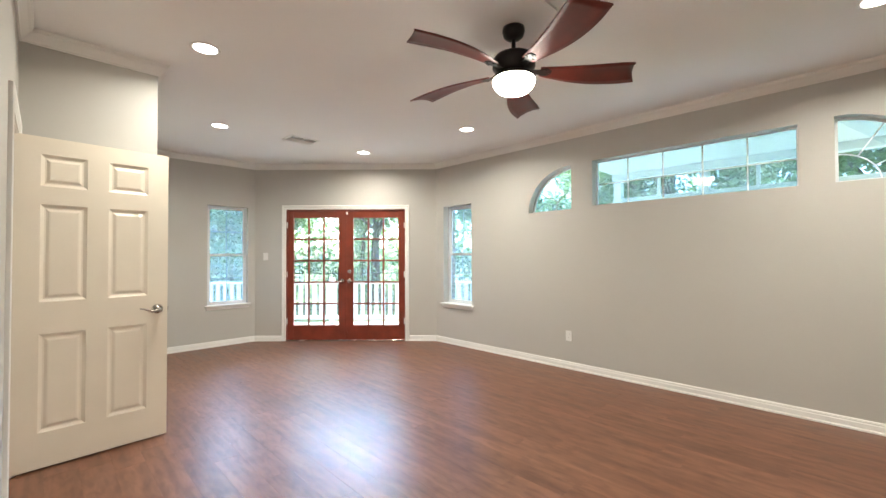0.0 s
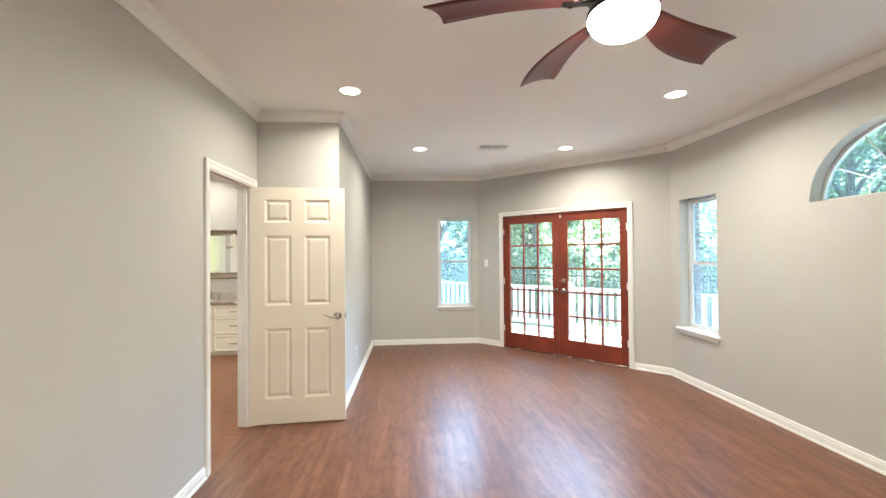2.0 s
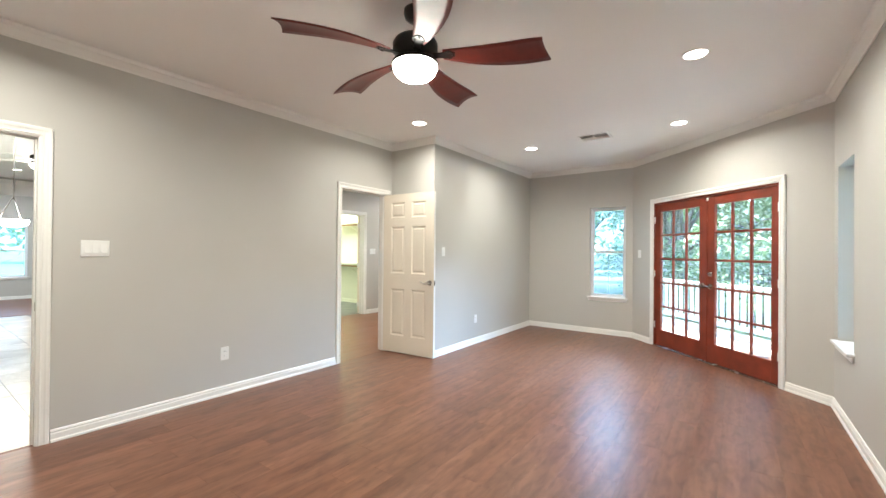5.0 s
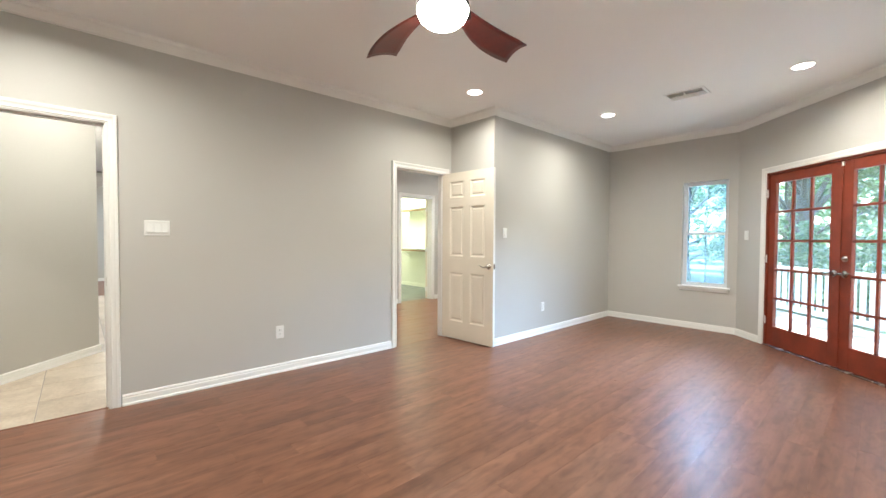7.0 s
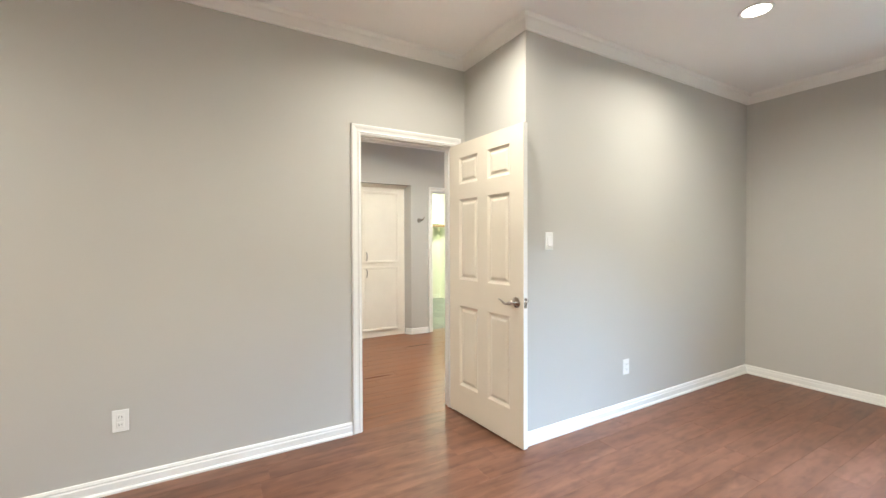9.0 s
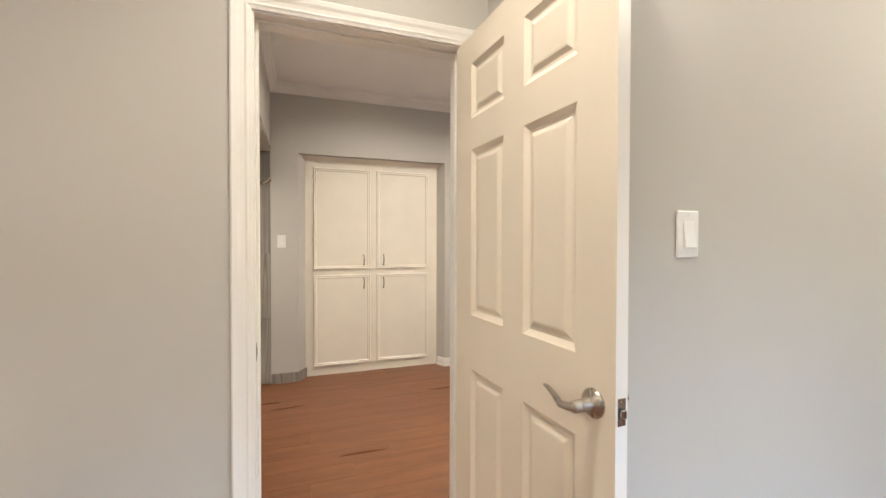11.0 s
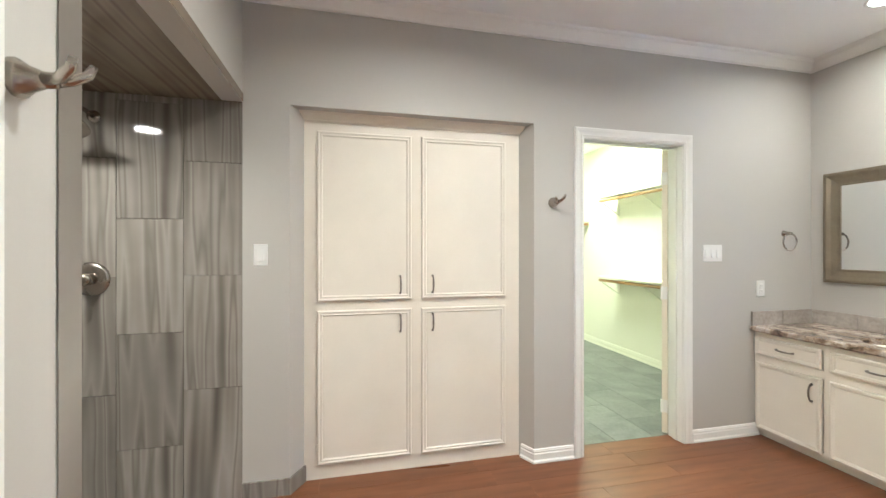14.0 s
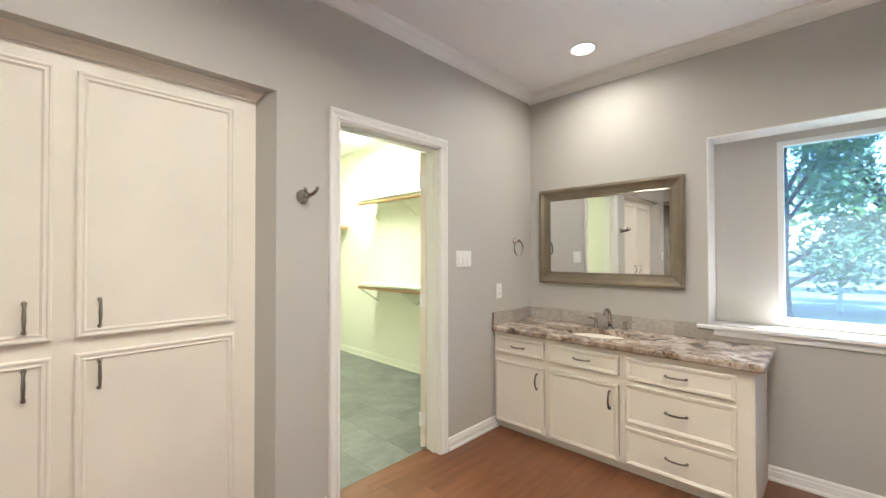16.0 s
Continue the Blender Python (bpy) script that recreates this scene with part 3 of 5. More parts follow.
sweep("crown_moulding", BATH, CROWN, TRIM, True, "white crown moulding round the bathroom ceiling")
sweep("crown_moulding", [(-11.0, 3.4), (-11.0, -2.2)], [(0, 2.62), (0.015, 2.62), (0.10, 2.90), (0.10, 2.999), (0, 2.999)], TRIM, False, "deep white crown moulding in the living room")

# baseboards
def d_at(s):
    p = D.m @ Vector((s, 0, 0))
    return (p.x, p.y)


for pts in (
    [(0.0, -0.334), (0.0, -1.6), (4.41, -1.6), (4.41, 4.765), d_at(FD0 - 0.066)],
    [d_at(FD1 + 0.066), (2.43, 6.745), (0.712, 6.745), (0.712, 3.90), (0.0, 3.90), (0.0, 3.86)],
    [(0.0, 2.981), (0.0, 0.606)],
    [(-2.489, 6.345), (-2.489, 5.783)],
    [(-2.489, 4.877), (-2.489, 4.610), (-2.578, 4.567)],
    [(-0.115, 3.86), (-0.115, 4.02), (0.592, 4.02), (0.592, 6.855), (-0.893, 6.855)],
    [(-2.6, -0.133), (-1.93, 0.535), (-0.115, -1.10)],
    [(-11.0, 3.4), (-11.0, -2.2)],
):
    sweep("baseboard", pts, BASE, TRIM, label="white moulded baseboard along the wall", category="baseboard")
sweep("baseboard", [(-2.609, 6.855), (-5.628, 6.855), (-5.628, 4.705)], BASE, CLOSETP, label="cream baseboard in the closet", category="baseboard")
sweep("tile_base", [(-2.600, 3.242), (-2.489, 3.175), (-2.489, 2.942)], [(0, 0), (0.010, 0), (0.010, 0.088), (0.008, 0.09), (0, 0.09)], VEINTILE, label="grey vein-cut tile skirting beside the shower", category="baseboard")

# door surrounds: a lining through the wall with a stop, and mouldings on the faces


def surround(name, w, hole, thick, faces, label):
    s0, s1, _, z1 = hole
    top = thing(name, w.m, label, "door frame", kind="structure")
    bm = bmesh.new()
    for a, b, c, d in ((s0 - 0.001, s0 + 0.012, 0.0, z1), (s1 - 0.012, s1 + 0.001, 0.0, z1), (s0 + 0.012, s1 - 0.012, z1 - 0.012, z1 + 0.001)):
        box_into(bm, a, b, -thick - 0.002, 0.002, c, d)
    part("lining", bm, TRIM, top)
    bm = bmesh.new()
    m0, m1 = -thick * 0.62, -thick * 0.36
    for a, b, c, d in ((s0 + 0.012, s0 + 0.022, 0.0, z1 - 0.012), (s1 - 0.022, s1 - 0.012, 0.0, z1 - 0.012), (s0 + 0.022, s1 - 0.022, z1 - 0.022, z1 - 0.012)):
        box_into(bm, a, b, m0, m1, c, d, c=0.002)
    part("door_stop", bm, TRIM, top)
    if "in" in faces:
        part("casing", casing_bm(s0 + 0.006, s1 - 0.006, z1 - 0.006, CASING), TRIM, top)
    if "out" in faces:
        part("casing", casing_bm(s0 + 0.006, s1 - 0.006, z1 - 0.006, [(o, -thick - n) for o, n in CASING]), TRIM, top)
    return top


bath_frame = surround("door_frame", C, BATH_DOOR, 0.115, ("in", "out"), "white moulded door surround into the bathroom")
part("strike_plate", box(BATH_DOOR[1] - 0.0135, BATH_DOOR[1] - 0.0115, -0.055, -0.028, 0.885, 0.945, c=0.001), NICKEL, bath_frame, "nickel strike plate")
part("strike_hole", box(BATH_DOOR[1] - 0.0142, BATH_DOOR[1] - 0.0133, -0.049, -0.034, 0.90, 0.93), SLOT, bath_frame, "dark latch hole")
hall_frame = surround("door_frame", C, HALL_DOOR, 0.115, ("in", "out"), "white moulded door surround into the hall")
part("strike_plate", box(HALL_DOOR[0] + 0.0115, HALL_DOOR[0] + 0.0135, -0.055, -0.028, 0.885, 0.945, c=0.001), NICKEL, hall_frame, "nickel strike plate")
surround("door_frame", W2, CLOSET_DOOR, 0.12, ("in", "out"), "white moulded door surround into the closet")
surround("door_frame", BS, TOILET_DOOR, 0.10, ("in",), "white moulded surround of a closed door")


def lever_into(bm, side, y0, t):
    """A lever handle: rosette, neck and a waved lever that points to -x; side -1 or +1 is the face."""
    m = Matrix.Translation((0, y0, 0)) @ Euler((radians(90 if side < 0 else -90), 0, 0)).to_matrix().to_4x4()
    lathe_into(bm, [(0.0, 0.0), (0.034, 0.0), (0.034, 0.004), (0.028, 0.010), (0.017, 0.014), (0.015, 0.018), (0.0135, 0.058), (0.011, 0.062), (0.0, 0.062)], 24, m)
    y = y0 + side * 0.052
    tube_into(bm, [(0.004, y, 0), (-0.02, y + side * 0.004, -0.006), (-0.045, y + side * 0.004, -0.010), (-0.07, y + side * 0.002, 0.002), (-0.095, y, 0.012), (-0.112, y - side * 0.002, 0.014)], [0.011, 0.010, 0.0085, 0.0072, 0.006, 0.004], 10)
    return bm


def panel_door(name, m, w, h, label, handle_x, flip=False, lever=True, paint=DOORP, handle_z=0.91):
    top = thing(name, m, label, "door", kind="structure")
    leaf = part("door_leaf", six_panel_bm(w, h, 0.035), paint, top)
    part("leaf_edge", box(w - 0.0002, w + 0.0003, 0.001, 0.034, 0.003, h - 0.003), TRIM, leaf, "white painted door edge")
    if lever:
        for side, y0 in ((-1, 0.0), (1, 0.035)):
            bm = lever_into(bmesh.new(), side, y0, 0.035)
            if flip:
                bm.transform(Matrix.Diagonal((-1, 1, 1, 1)))
            shaded(part("lever_handle", bm, NICKEL, leaf, "brushed nickel lever handle", Matrix.Translation((handle_x, 0, handle_z))))
        part("latch_plate", box(w - 0.0004, w + 0.0012, 0.006, 0.029, 0.88, 0.94, c=0.0005), NICKEL, leaf, "nickel latch plate")
        part("latch_bolt", box(w, w + 0.010, 0.010, 0.025, 0.897, 0.918, c=0.003), NICKEL, leaf)
        for z in (0.889, 0.931):
            part("screw", lathe_into(bmesh.new(), [(0, 0), (0.0035, 0), (0.003, 0.001), (0, 0.001)], 10, Matrix.Translation((w + 0.0012, 0.0175, z)) @ Euler((0, radians(90), 0)).to_matrix().to_4x4()), NICKEL, leaf)
    for z in (0.19, 1.0, 1.82):
        bm = box(-0.002, 0.0, -0.001, 0.034, z - 0.045, z + 0.045)
        tube_into(bm, [(-0.004, 0.038, z - 0.046), (-0.004, 0.038, z + 0.046)], 0.006, 10)
        part("hinge", bm, TRIM, top)
    return top


panel_door("door_1", pose(-0.018, 3.775, 0.012, 0, 0, 4.0), 0.79, 2.026, "open cream six-panel door with a nickel lever", 0.728)
panel_door("door_2", BATHM @ pose(-0.289, 2.902, 0.010, 0, 0, 180), 0.625, 2.022, "closed white six-panel door beside the shower", 0.038, True, paint=TRIM, handle_z=0.885)
panel_door("door_3", BATHM @ pose(-2.638, 5.748, 0.012, 0, 0, 133.0), 0.745, 2.022, "cream six-panel door standing open into the closet", 0.685, False)

# windows


def hung_window(name, w, hole, deep, label, glass=HAZED, sill=True, grid=True):
    s0, s1, z0, z1 = hole
    top = thing(name, w.m, label, "window", kind="structure")
    y0, y1 = -deep - 0.05, -deep
    part("window_frame", casing_bm(s0 + 0.022, s1 - 0.022, z1 - 0.022, [(0.0, y1), (0.0, y0), (0.0225, y0), (0.0225, y1)], z0 + 0.022), VINYL, top)
    mid = (z0 + z1) / 2
    for a, b, off in ((mid - 0.012, z1 - 0.022, -0.028), (z0 + 0.022, mid + 0.018, -0.004)):
        y = y1 + off
        sash = part("sash", casing_bm(s0 + 0.05, s1 - 0.05, b - 0.028, [(0.0, y), (0.0, y - 0.02), (0.0285, y - 0.02), (0.0285, y)], a + 0.028), VINYL, top)
        p = part("pane", box(s0 + 0.048, s1 - 0.048, y - 0.013, y - 0.009, a + 0.026, b - 0.026), glass, sash)
        p.visible_shadow = False
        if grid:
            c = (s0 + s1) / 2
            part("muntin", box(c - 0.005, c + 0.005, y - 0.0165, y - 0.0135, a + 0.028, b - 0.028), VINYL, sash)
            part("muntin", box(s0 + 0.05, s1 - 0.05, y - 0.0166, y - 0.0134, (a + b) / 2 - 0.005, (a + b) / 2 + 0.005), VINYL, sash)
    c = (s0 + s1) / 2
    part("sash_lock", box(c - 0.025, c + 0.025, y1 - 0.004, y1 + 0.012, mid + 0.018, mid + 0.03, c=0.003), VINYL, top)
    if sill:
        part("window_sill", box(s0 - 0.035, s1 + 0.035, -deep + 0.001, 0.045, z0 - 0.022, z0 + 0.003, c=0.006), TRIM, top)
        part("apron", box(s0 - 0.02, s1 + 0.02, 0.0005, 0.016, z0 - 0.066, z0 - 0.0222, c=0.005), TRIM, top)
    return top


hung_window("window_1", B, WIN_B, 0.055, "white vinyl sash window with a painted sill")
hung_window("window_2", A, WIN_A, 0.105, "white sash window in a deep painted recess")

# clerestory of three lights, high on the east wall
top = thing("window_3", A.m, "long high window with thin grey glazing bars", "window", kind="structure")
s0, s1, z0, z1 = CLERE
part("window_frame", casing_bm(s0 + 0.014, s1 - 0.014, z1 - 0.014, [(0, -0.10), (0, -0.135), (0.0145, -0.135), (0.0145, -0.10)], z0 + 0.014), VINYL, top)
part("pane", box(s0 + 0.012, s1 - 0.012, -0.122, -0.118, z0 + 0.012, z1 - 0.012), HAZED, top).visible_shadow = False
for k in range(1, 5):
    x = s0 + (s1 - s0) * k / 5
    part("muntin", box(x - 0.005, x + 0.005, -0.1175, -0.112, z0 + 0.014, z1 - 0.014), VINYL, top)
zc = z0 + (z1 - z0) * 0.48
part("muntin", box(s0 + 0.014, s1 - 0.014, -0.1178, -0.1115, zc - 0.005, zc + 0.005), VINYL, top)


def quarter_window(name, w, hole, corner_right):
    s0, s1, z0, z1 = hole
    cx = s0 if corner_right else s1
    k = 1 if corner_right else -1
    rx, rz = (s1 - s0), z1 - z0
    top = thing(name, w.m, "quarter-round high window with fan glazing bars", "window", kind="structure")
    outline = [(cx + k * x, z0 + z) for x, z in arc((0, 0), (rx, rz), 0, 90, 24)] + [(cx, z0)]
    inner = [(cx + k * max(0.018, x - 0.018), z0 + max(0.018, z - 0.018)) for x, z in arc((0, 0), (rx, rz), 0, 90, 24)] + [(cx + k * 0.018, z0 + 0.018)]
    bm = bmesh.new()
    loops = [[(x, y, z) for x, z in lp] for lp, y in ((outline, -0.10), (inner, -0.10), (inner, -0.135), (outline, -0.135), (outline, -0.10))]
    ring_into(bm, loops)
    bmesh.ops.remove_doubles(bm, verts=bm.verts, dist=1e-6)
    part("window_frame", bm, VINYL, top)
    bm = bmesh.new()
    f = bm.faces.new([bm.verts.new((x, -0.118, z)) for x, z in inner])
    bmesh.ops.solidify(bm, geom=[f], thickness=0.004)
    part("pane", bm, HAZED, top).visible_shadow = False
    for a in (30, 60):
        c, s = math.cos(radians(a)), math.sin(radians(a))
        part("muntin", tube_into(bmesh.new(), [(cx + k * rx * 0.45 * c, -0.114, z0 + rz * 0.45 * s), (cx + k * rx * 0.97 * c, -0.114, z0 + rz * 0.97 * s)], 0.005, 6), VINYL, top)
    part("muntin", tube_into(bmesh.new(), [(cx + k * x, -0.1141, z0 + z) for x, z in arc((0, 0), (rx * 0.45, rz * 0.45), 0, 90, 10)], 0.005, 6), VINYL, top)


quarter_window("window_4", A, ARCH_L, True)
quarter_window("window_5", A, ARCH_R, False)

# bathroom window in its recess
top = thing("window_6", BO.m, "wide bathroom window in a recess with a deep white sill", "window", kind="structure")
s0, s1, z0, z1 = BWIN
part("window_frame", casing_bm(s0 + 0.03, s1 - 0.03, z1 - 0.03, [(0, 0.004), (0, -0.06), (0.0305, -0.06), (0.0305, 0.004)], z0 + 0.03), VINYL, top)
part("pane", box(s0 + 0.028, s1 - 0.028, -0.034, -0.030, z0 + 0.028, z1 - 0.028), HAZE, top).visible_shadow = False
part("window_sill", box(RECESS[0] - 0.03, RECESS[1] + 0.06, 0.002, 0.240, 0.852, 0.876, c=0.005), TRIM, top)
bm = box(RECESS[0] + 0.001, RECESS[1] - 0.001, 0.001, 0.206, 2.078, 2.0845)
box_into(bm, RECESS[1] - 0.0072, RECESS[1] - 0.001, 0.001, 0.206, 0.877, 2.0778)
box_into(bm, RECESS[0] + 0.001, RECESS[0] + 0.0072, 0.001, 0.206, 0.877, 2.0778)
part("reveal_lining", bm, TRIM, top, "white painted lining of the recess")
part("apron", box(RECESS[0] - 0.02, RECESS[1] - 0.03, 0.2055, 0.219, 0.812, 0.8518, c=0.004), TRIM, top)

for hole in LIVW:
    hung_window("window_7", LW, hole, 0.05, "white sash window across the living room", grid=False)

# French doors in the diagonal wall
fd = thing("door_4", D.m, "closed pair of red mahogany French doors with fifteen panes each", "door", kind="structure")
part("casing", casing_bm(FD0 + 0.004, FD1 - 0.004, 2.021, CASING), TRIM, fd, "white moulded casing")
part("frame", casing_bm(FD0 + 0.022, FD1 - 0.022, 2.0, [(0, -0.002), (0, -0.11), (0.0225, -0.11), (0.0225, -0.002)]), REDWOOD, fd)
part("threshold", box(FD0, FD1, -0.15, 0.012, 0.0, 0.014, c=0.004), NICKEL, fd, "worn metal threshold")
LEAF_W = (FD1 - FD0 - 0.048) / 2


def french_leaf(x0, x1, lead):
    """One leaf from x0 to x1 with three columns and five rows of panes; lead: the side of the meeting stile."""
    y0, y1 = -0.065, -0.022
    gl0, gl1 = (x0 + 0.085, x1 - 0.11) if lead > 0 else (x0 + 0.11, x1 - 0.085)
    z0, z1, zb, zt = 0.016, 1.998, 0.235, 1.895
    bm = bmesh.new()
    box_into(bm, x0, gl0, y0, y1, z0, z1, c=0.003)
    box_into(bm, gl1, x1, y0, y1, z0, z1, c=0.003)
    box_into(bm, gl0 - 0.002, gl1 + 0.002, y0 + 0.001, y1 - 0.001, z0, zb, c=0.003)
    box_into(bm, gl0 - 0.002, gl1 + 0.002, y0 + 0.001, y1 - 0.001, zt, z1, c=0.003)
    leaf = part("door_leaf", bm, REDWOOD, fd)
    cw, ch = (gl1 - gl0) / 3, (zt - zb) / 5
    for k in (1, 2):
        part("muntin", box(gl0 + k * cw - 0.012, gl0 + k * cw + 0.012, y0 + 0.006, y1 - 0.004, zb, zt, c=0.005), REDWOOD, leaf)
    for k in range(1, 5):
        part("muntin", box(gl0, gl1, y0 + 0.007, y1 - 0.005, zb + k * ch - 0.012, zb + k * ch + 0.012, c=0.005), REDWOOD, leaf)
    for i in range(3):
        for k in range(5):
            p = part("pane", box(gl0 + i * cw + 0.010, gl0 + (i + 1) * cw - 0.010, -0.046, -0.042, zb + k * ch + 0.010, zb + (k + 1) * ch - 0.010), GLASS, leaf)
            p.visible_shadow = False
    return leaf


mid = (FD0 + FD1) / 2
right_leaf = french_leaf(FD0 + 0.023, mid - 0.002, 1)
left_leaf = french_leaf(mid + 0.002, FD1 - 0.023, -1)
for leaf, x, flip in ((right_leaf, mid - 0.055, 1), (left_leaf, mid + 0.055, -1)):
    bm = lever_into(bmesh.new(), 1, -0.022, 0.04)
    bm.transform(Matrix.Diagonal((flip, 1, 1, 1)))
    shaded(part("lever_handle", bm, NICKEL, leaf, "brushed nickel lever handle", Matrix.Translation((x, 0, 0.92))))
turn = Matrix.Translation((mid - 0.055, -0.022, 1.065)) @ Euler((radians(-90), 0, 0)).to_matrix().to_4x4()
shaded(part("deadbolt", lathe_into(bmesh.new(), [(0, 0), (0.030, 0), (0.030, 0.006), (0.024, 0.012), (0.010, 0.014), (0.010, 0.03), (0, 0.03)], 20, turn), NICKEL, right_leaf, "round nickel deadbolt"))
part("contact_sensor", box(mid - 0.03, mid - 0.004, -0.0218, -0.008, 1.945, 1.985, c=0.003), PLASTIC, right_leaf, "small white alarm contact")
part("astragal", box(mid - 0.016, mid + 0.016, -0.0215, -0.012, 0.02, 1.99, c=0.004), REDWOOD, left_leaf)
for x in (FD0 + 0.016, FD1 - 0.016):
    for z in (0.3, 1.02, 1.78):
        part("hinge", tube_into(bmesh.new(), [(x, -0.006, z - 0.045), (x, -0.006, z + 0.045)], 0.008, 10), TRIM, fd, "white painted hinge")

# ---- fittings on walls and ceilings ----


def switch_plate(w, s, z, gangs, label, group="wall switches"):
    top = thing("light_switch", w.at(s, z), label, "light switch", group)
    wd = 0.035 + 0.023 * (gangs - 1) if gangs > 1 else 0.036
    bm = bmesh.new()
    box_into(bm, -wd, wd, 0.0, 0.006, -0.058, 0.058, c=0.003)
    part("plate", bm, PLASTIC, top)
    for k in range(gangs):
        x = (k - (gangs - 1) / 2) * 0.046
        bm = bmesh.new()
        ring_into(bm, [[(x - 0.0165, y, -0.033 + d), (x + 0.0165, y, -0.033 + d), (x + 0.0165, y + e, 0.033 - d), (x - 0.0165, y + e, 0.033 - d)] for y, e, d in ((0.0055, 0, 0), (0.0145, -0.008, 0.001))])
        bm.verts.ensure_lookup_table()
        bm.faces.new(bm.verts[4:8])
        part("rocker", bm, PLASTIC, top)
        for zz in (-0.048, 0.048):
            part("screw", lathe_into(bmesh.new(), [(0, 0), (0.003, 0), (0.0025, 0.0008), (0, 0.0008)], 8, Matrix.Translation((x, 0.0058, zz)) @ Euler((radians(-90), 0, 0)).to_matrix().to_4x4()), PLASTIC, top)
    return top


def outlet(w, s, z, label="white duplex outlet low on the wall"):
    top = thing("wall_outlet", w.at(s, z), label, "outlet", "wall outlets")
    part("plate", box(-0.036, 0.036, 0, 0.006, -0.058, 0.058, c=0.003), PLASTIC, top)
    for zz in (-0.02, 0.02):
        face = part("socket", box(-0.017, 0.017, 0.0055, 0.009, zz - 0.016, zz + 0.016, c=0.004), PLASTIC, top)
        for x in (-0.006, 0.006):
            part("slot", box(x - 0.0012, x + 0.0012, 0.0085, 0.0093, zz - 0.004, zz + 0.006), SLOT, face)
    return top


switch_plate(C, C.s(0, 0.828), 1.305, 3, "white three-gang rocker switch on the greige wall")
outlet(C, C.s(0, 1.744), 0.37)
switch_plate(E, E.s(0, 4.098), 1.306, 1, "white single rocker switch beside the open door")
outlet(E, E.s(0, 4.895), 0.35)
outlet(A, A.s(0, 2.576), 0.375)
dsw = D.s(2.55, 6.63)
switch_plate(D, dsw, 1.298, 1, "white rocker switch beside the French doors")
switch_plate(W2, W2.s(0, 3.075), 1.295, 1, "white rocker switch beside the shower")
switch_plate(W2, W2.s(0, 6.0), 1.298, 3, "white three-gang rocker switch beside the closet")
outlet(W2, W2.s(0, 6.42), 1.042, "white outlet plate above the vanity counter")


def downlight(x, y, z, label="recessed round downlight with a white trim, lit", energy=1.0, col=WARM):
    top = thing("recessed_light", Matrix.Translation((x, y, z)), label, "ceiling light", "recessed downlights")
    shaded(part("trim_ring", lathe_into(bmesh.new(), [(0.072, -0.001), (0.076, -0.004), (0.088, -0.003), (0.092, 0.0), (0.072, 0.0)], 32), TRIM, top))
    part("lens", lathe_into(bmesh.new(), [(0.0, -0.002), (0.072, -0.002), (0.072, 0.0), (0.0, 0.0)], 32), LENS, top, "glowing warm white lens")
    l = bpy.data.lights.new("downlight", "AREA")
    l.shape, l.size, l.energy, l.color, l.spread = "DISK", 0.14, DOWNLIGHT * energy, col, radians(160)
    ob = new("downlight", l)
    ob.parent = top
    ob.location = (0, 0, -0.008)


for x, y, power in ((1.464, 5.09, 0.75), (3.22, 4.965, 0.85), (3.485, 3.305, 1.0), (0.893, 3.38, 0.75), (3.42, 0.16, 1.2), (0.92, 0.16, 1.2)):
    downlight(x, y, H, energy=power)
downlight(-1.80, 6.40, H, energy=0.36)
# two assumed lamps out of view, added to brighten the bathroom
downlight(-0.7, 5.0, H, energy=1.25)
downlight(-1.35, 3.95, H, energy=0.8)
downlight(-1.84, 2.215, 2.105, "recessed shower downlight in the tiled ceiling, lit", 0.55)
downlight(-0.95, 0.75, 3.05, energy=1.3)
# cool lamps added to fill the living room in place of daylight
downlight(-4.2, 1.6, 3.05, energy=1.3, col=(0.92, 0.97, 1.0))
downlight(-7.5, 0.2, 3.05, energy=1.8, col=(0.92, 0.97, 1.0))
downlight(-9.3, 1.6, 3.05, energy=1.8, col=(0.92, 0.97, 1.0))


def ceiling_vent(x, y, lx, ly, rz, label):
    top = thing("ceiling_vent", pose(x, y, H, 0, 0, rz), label, "vent", "ceiling registers")
    part("frame", casing_bm(-lx + 0.025, lx - 0.025, ly - 0.025, [(0, -0.004), (0.004, -0.010), (0.022, -0.008), (0.025, -0.0005), (0, -0.0005)], -ly + 0.025), PLASTIC, top, m=Matrix(((1, 0, 0, 0), (0, 0, 1, 0), (0, 1, 0, 0), (0, 0, 0, 1))))
    part("backing", box(-lx + 0.02, lx - 0.02, -ly + 0.02, ly - 0.02, -0.0022, -0.0008), SLOT, top, "dark duct opening")
    n = int((ly * 2 - 0.05) / 0.017)
    for k in range(n):
        yy = -ly + 0.033 + k * 0.017
        bm = box(-lx + 0.027, lx - 0.027, -0.007, 0.007, -0.0007, 0.0007)
        part("slat", bm, PLASTIC, top, m=Matrix.Translation((0, yy, -0.0085)) @ Euler((radians(38 if k < n / 2 else -38), 0, 0)).to_matrix().to_4x4())
    part("divider", box(-0.006, 0.006, -ly + 0.026, ly - 0.026, -0.014, -0.003), PLASTIC, top)


ceiling_vent(2.335, 4.975, 0.18, 0.13, 0, "white louvred ceiling register near the French doors")
ceiling_vent(2.22, 1.36, 0.18, 0.13, 0, "white louvred ceiling register beside the fan")

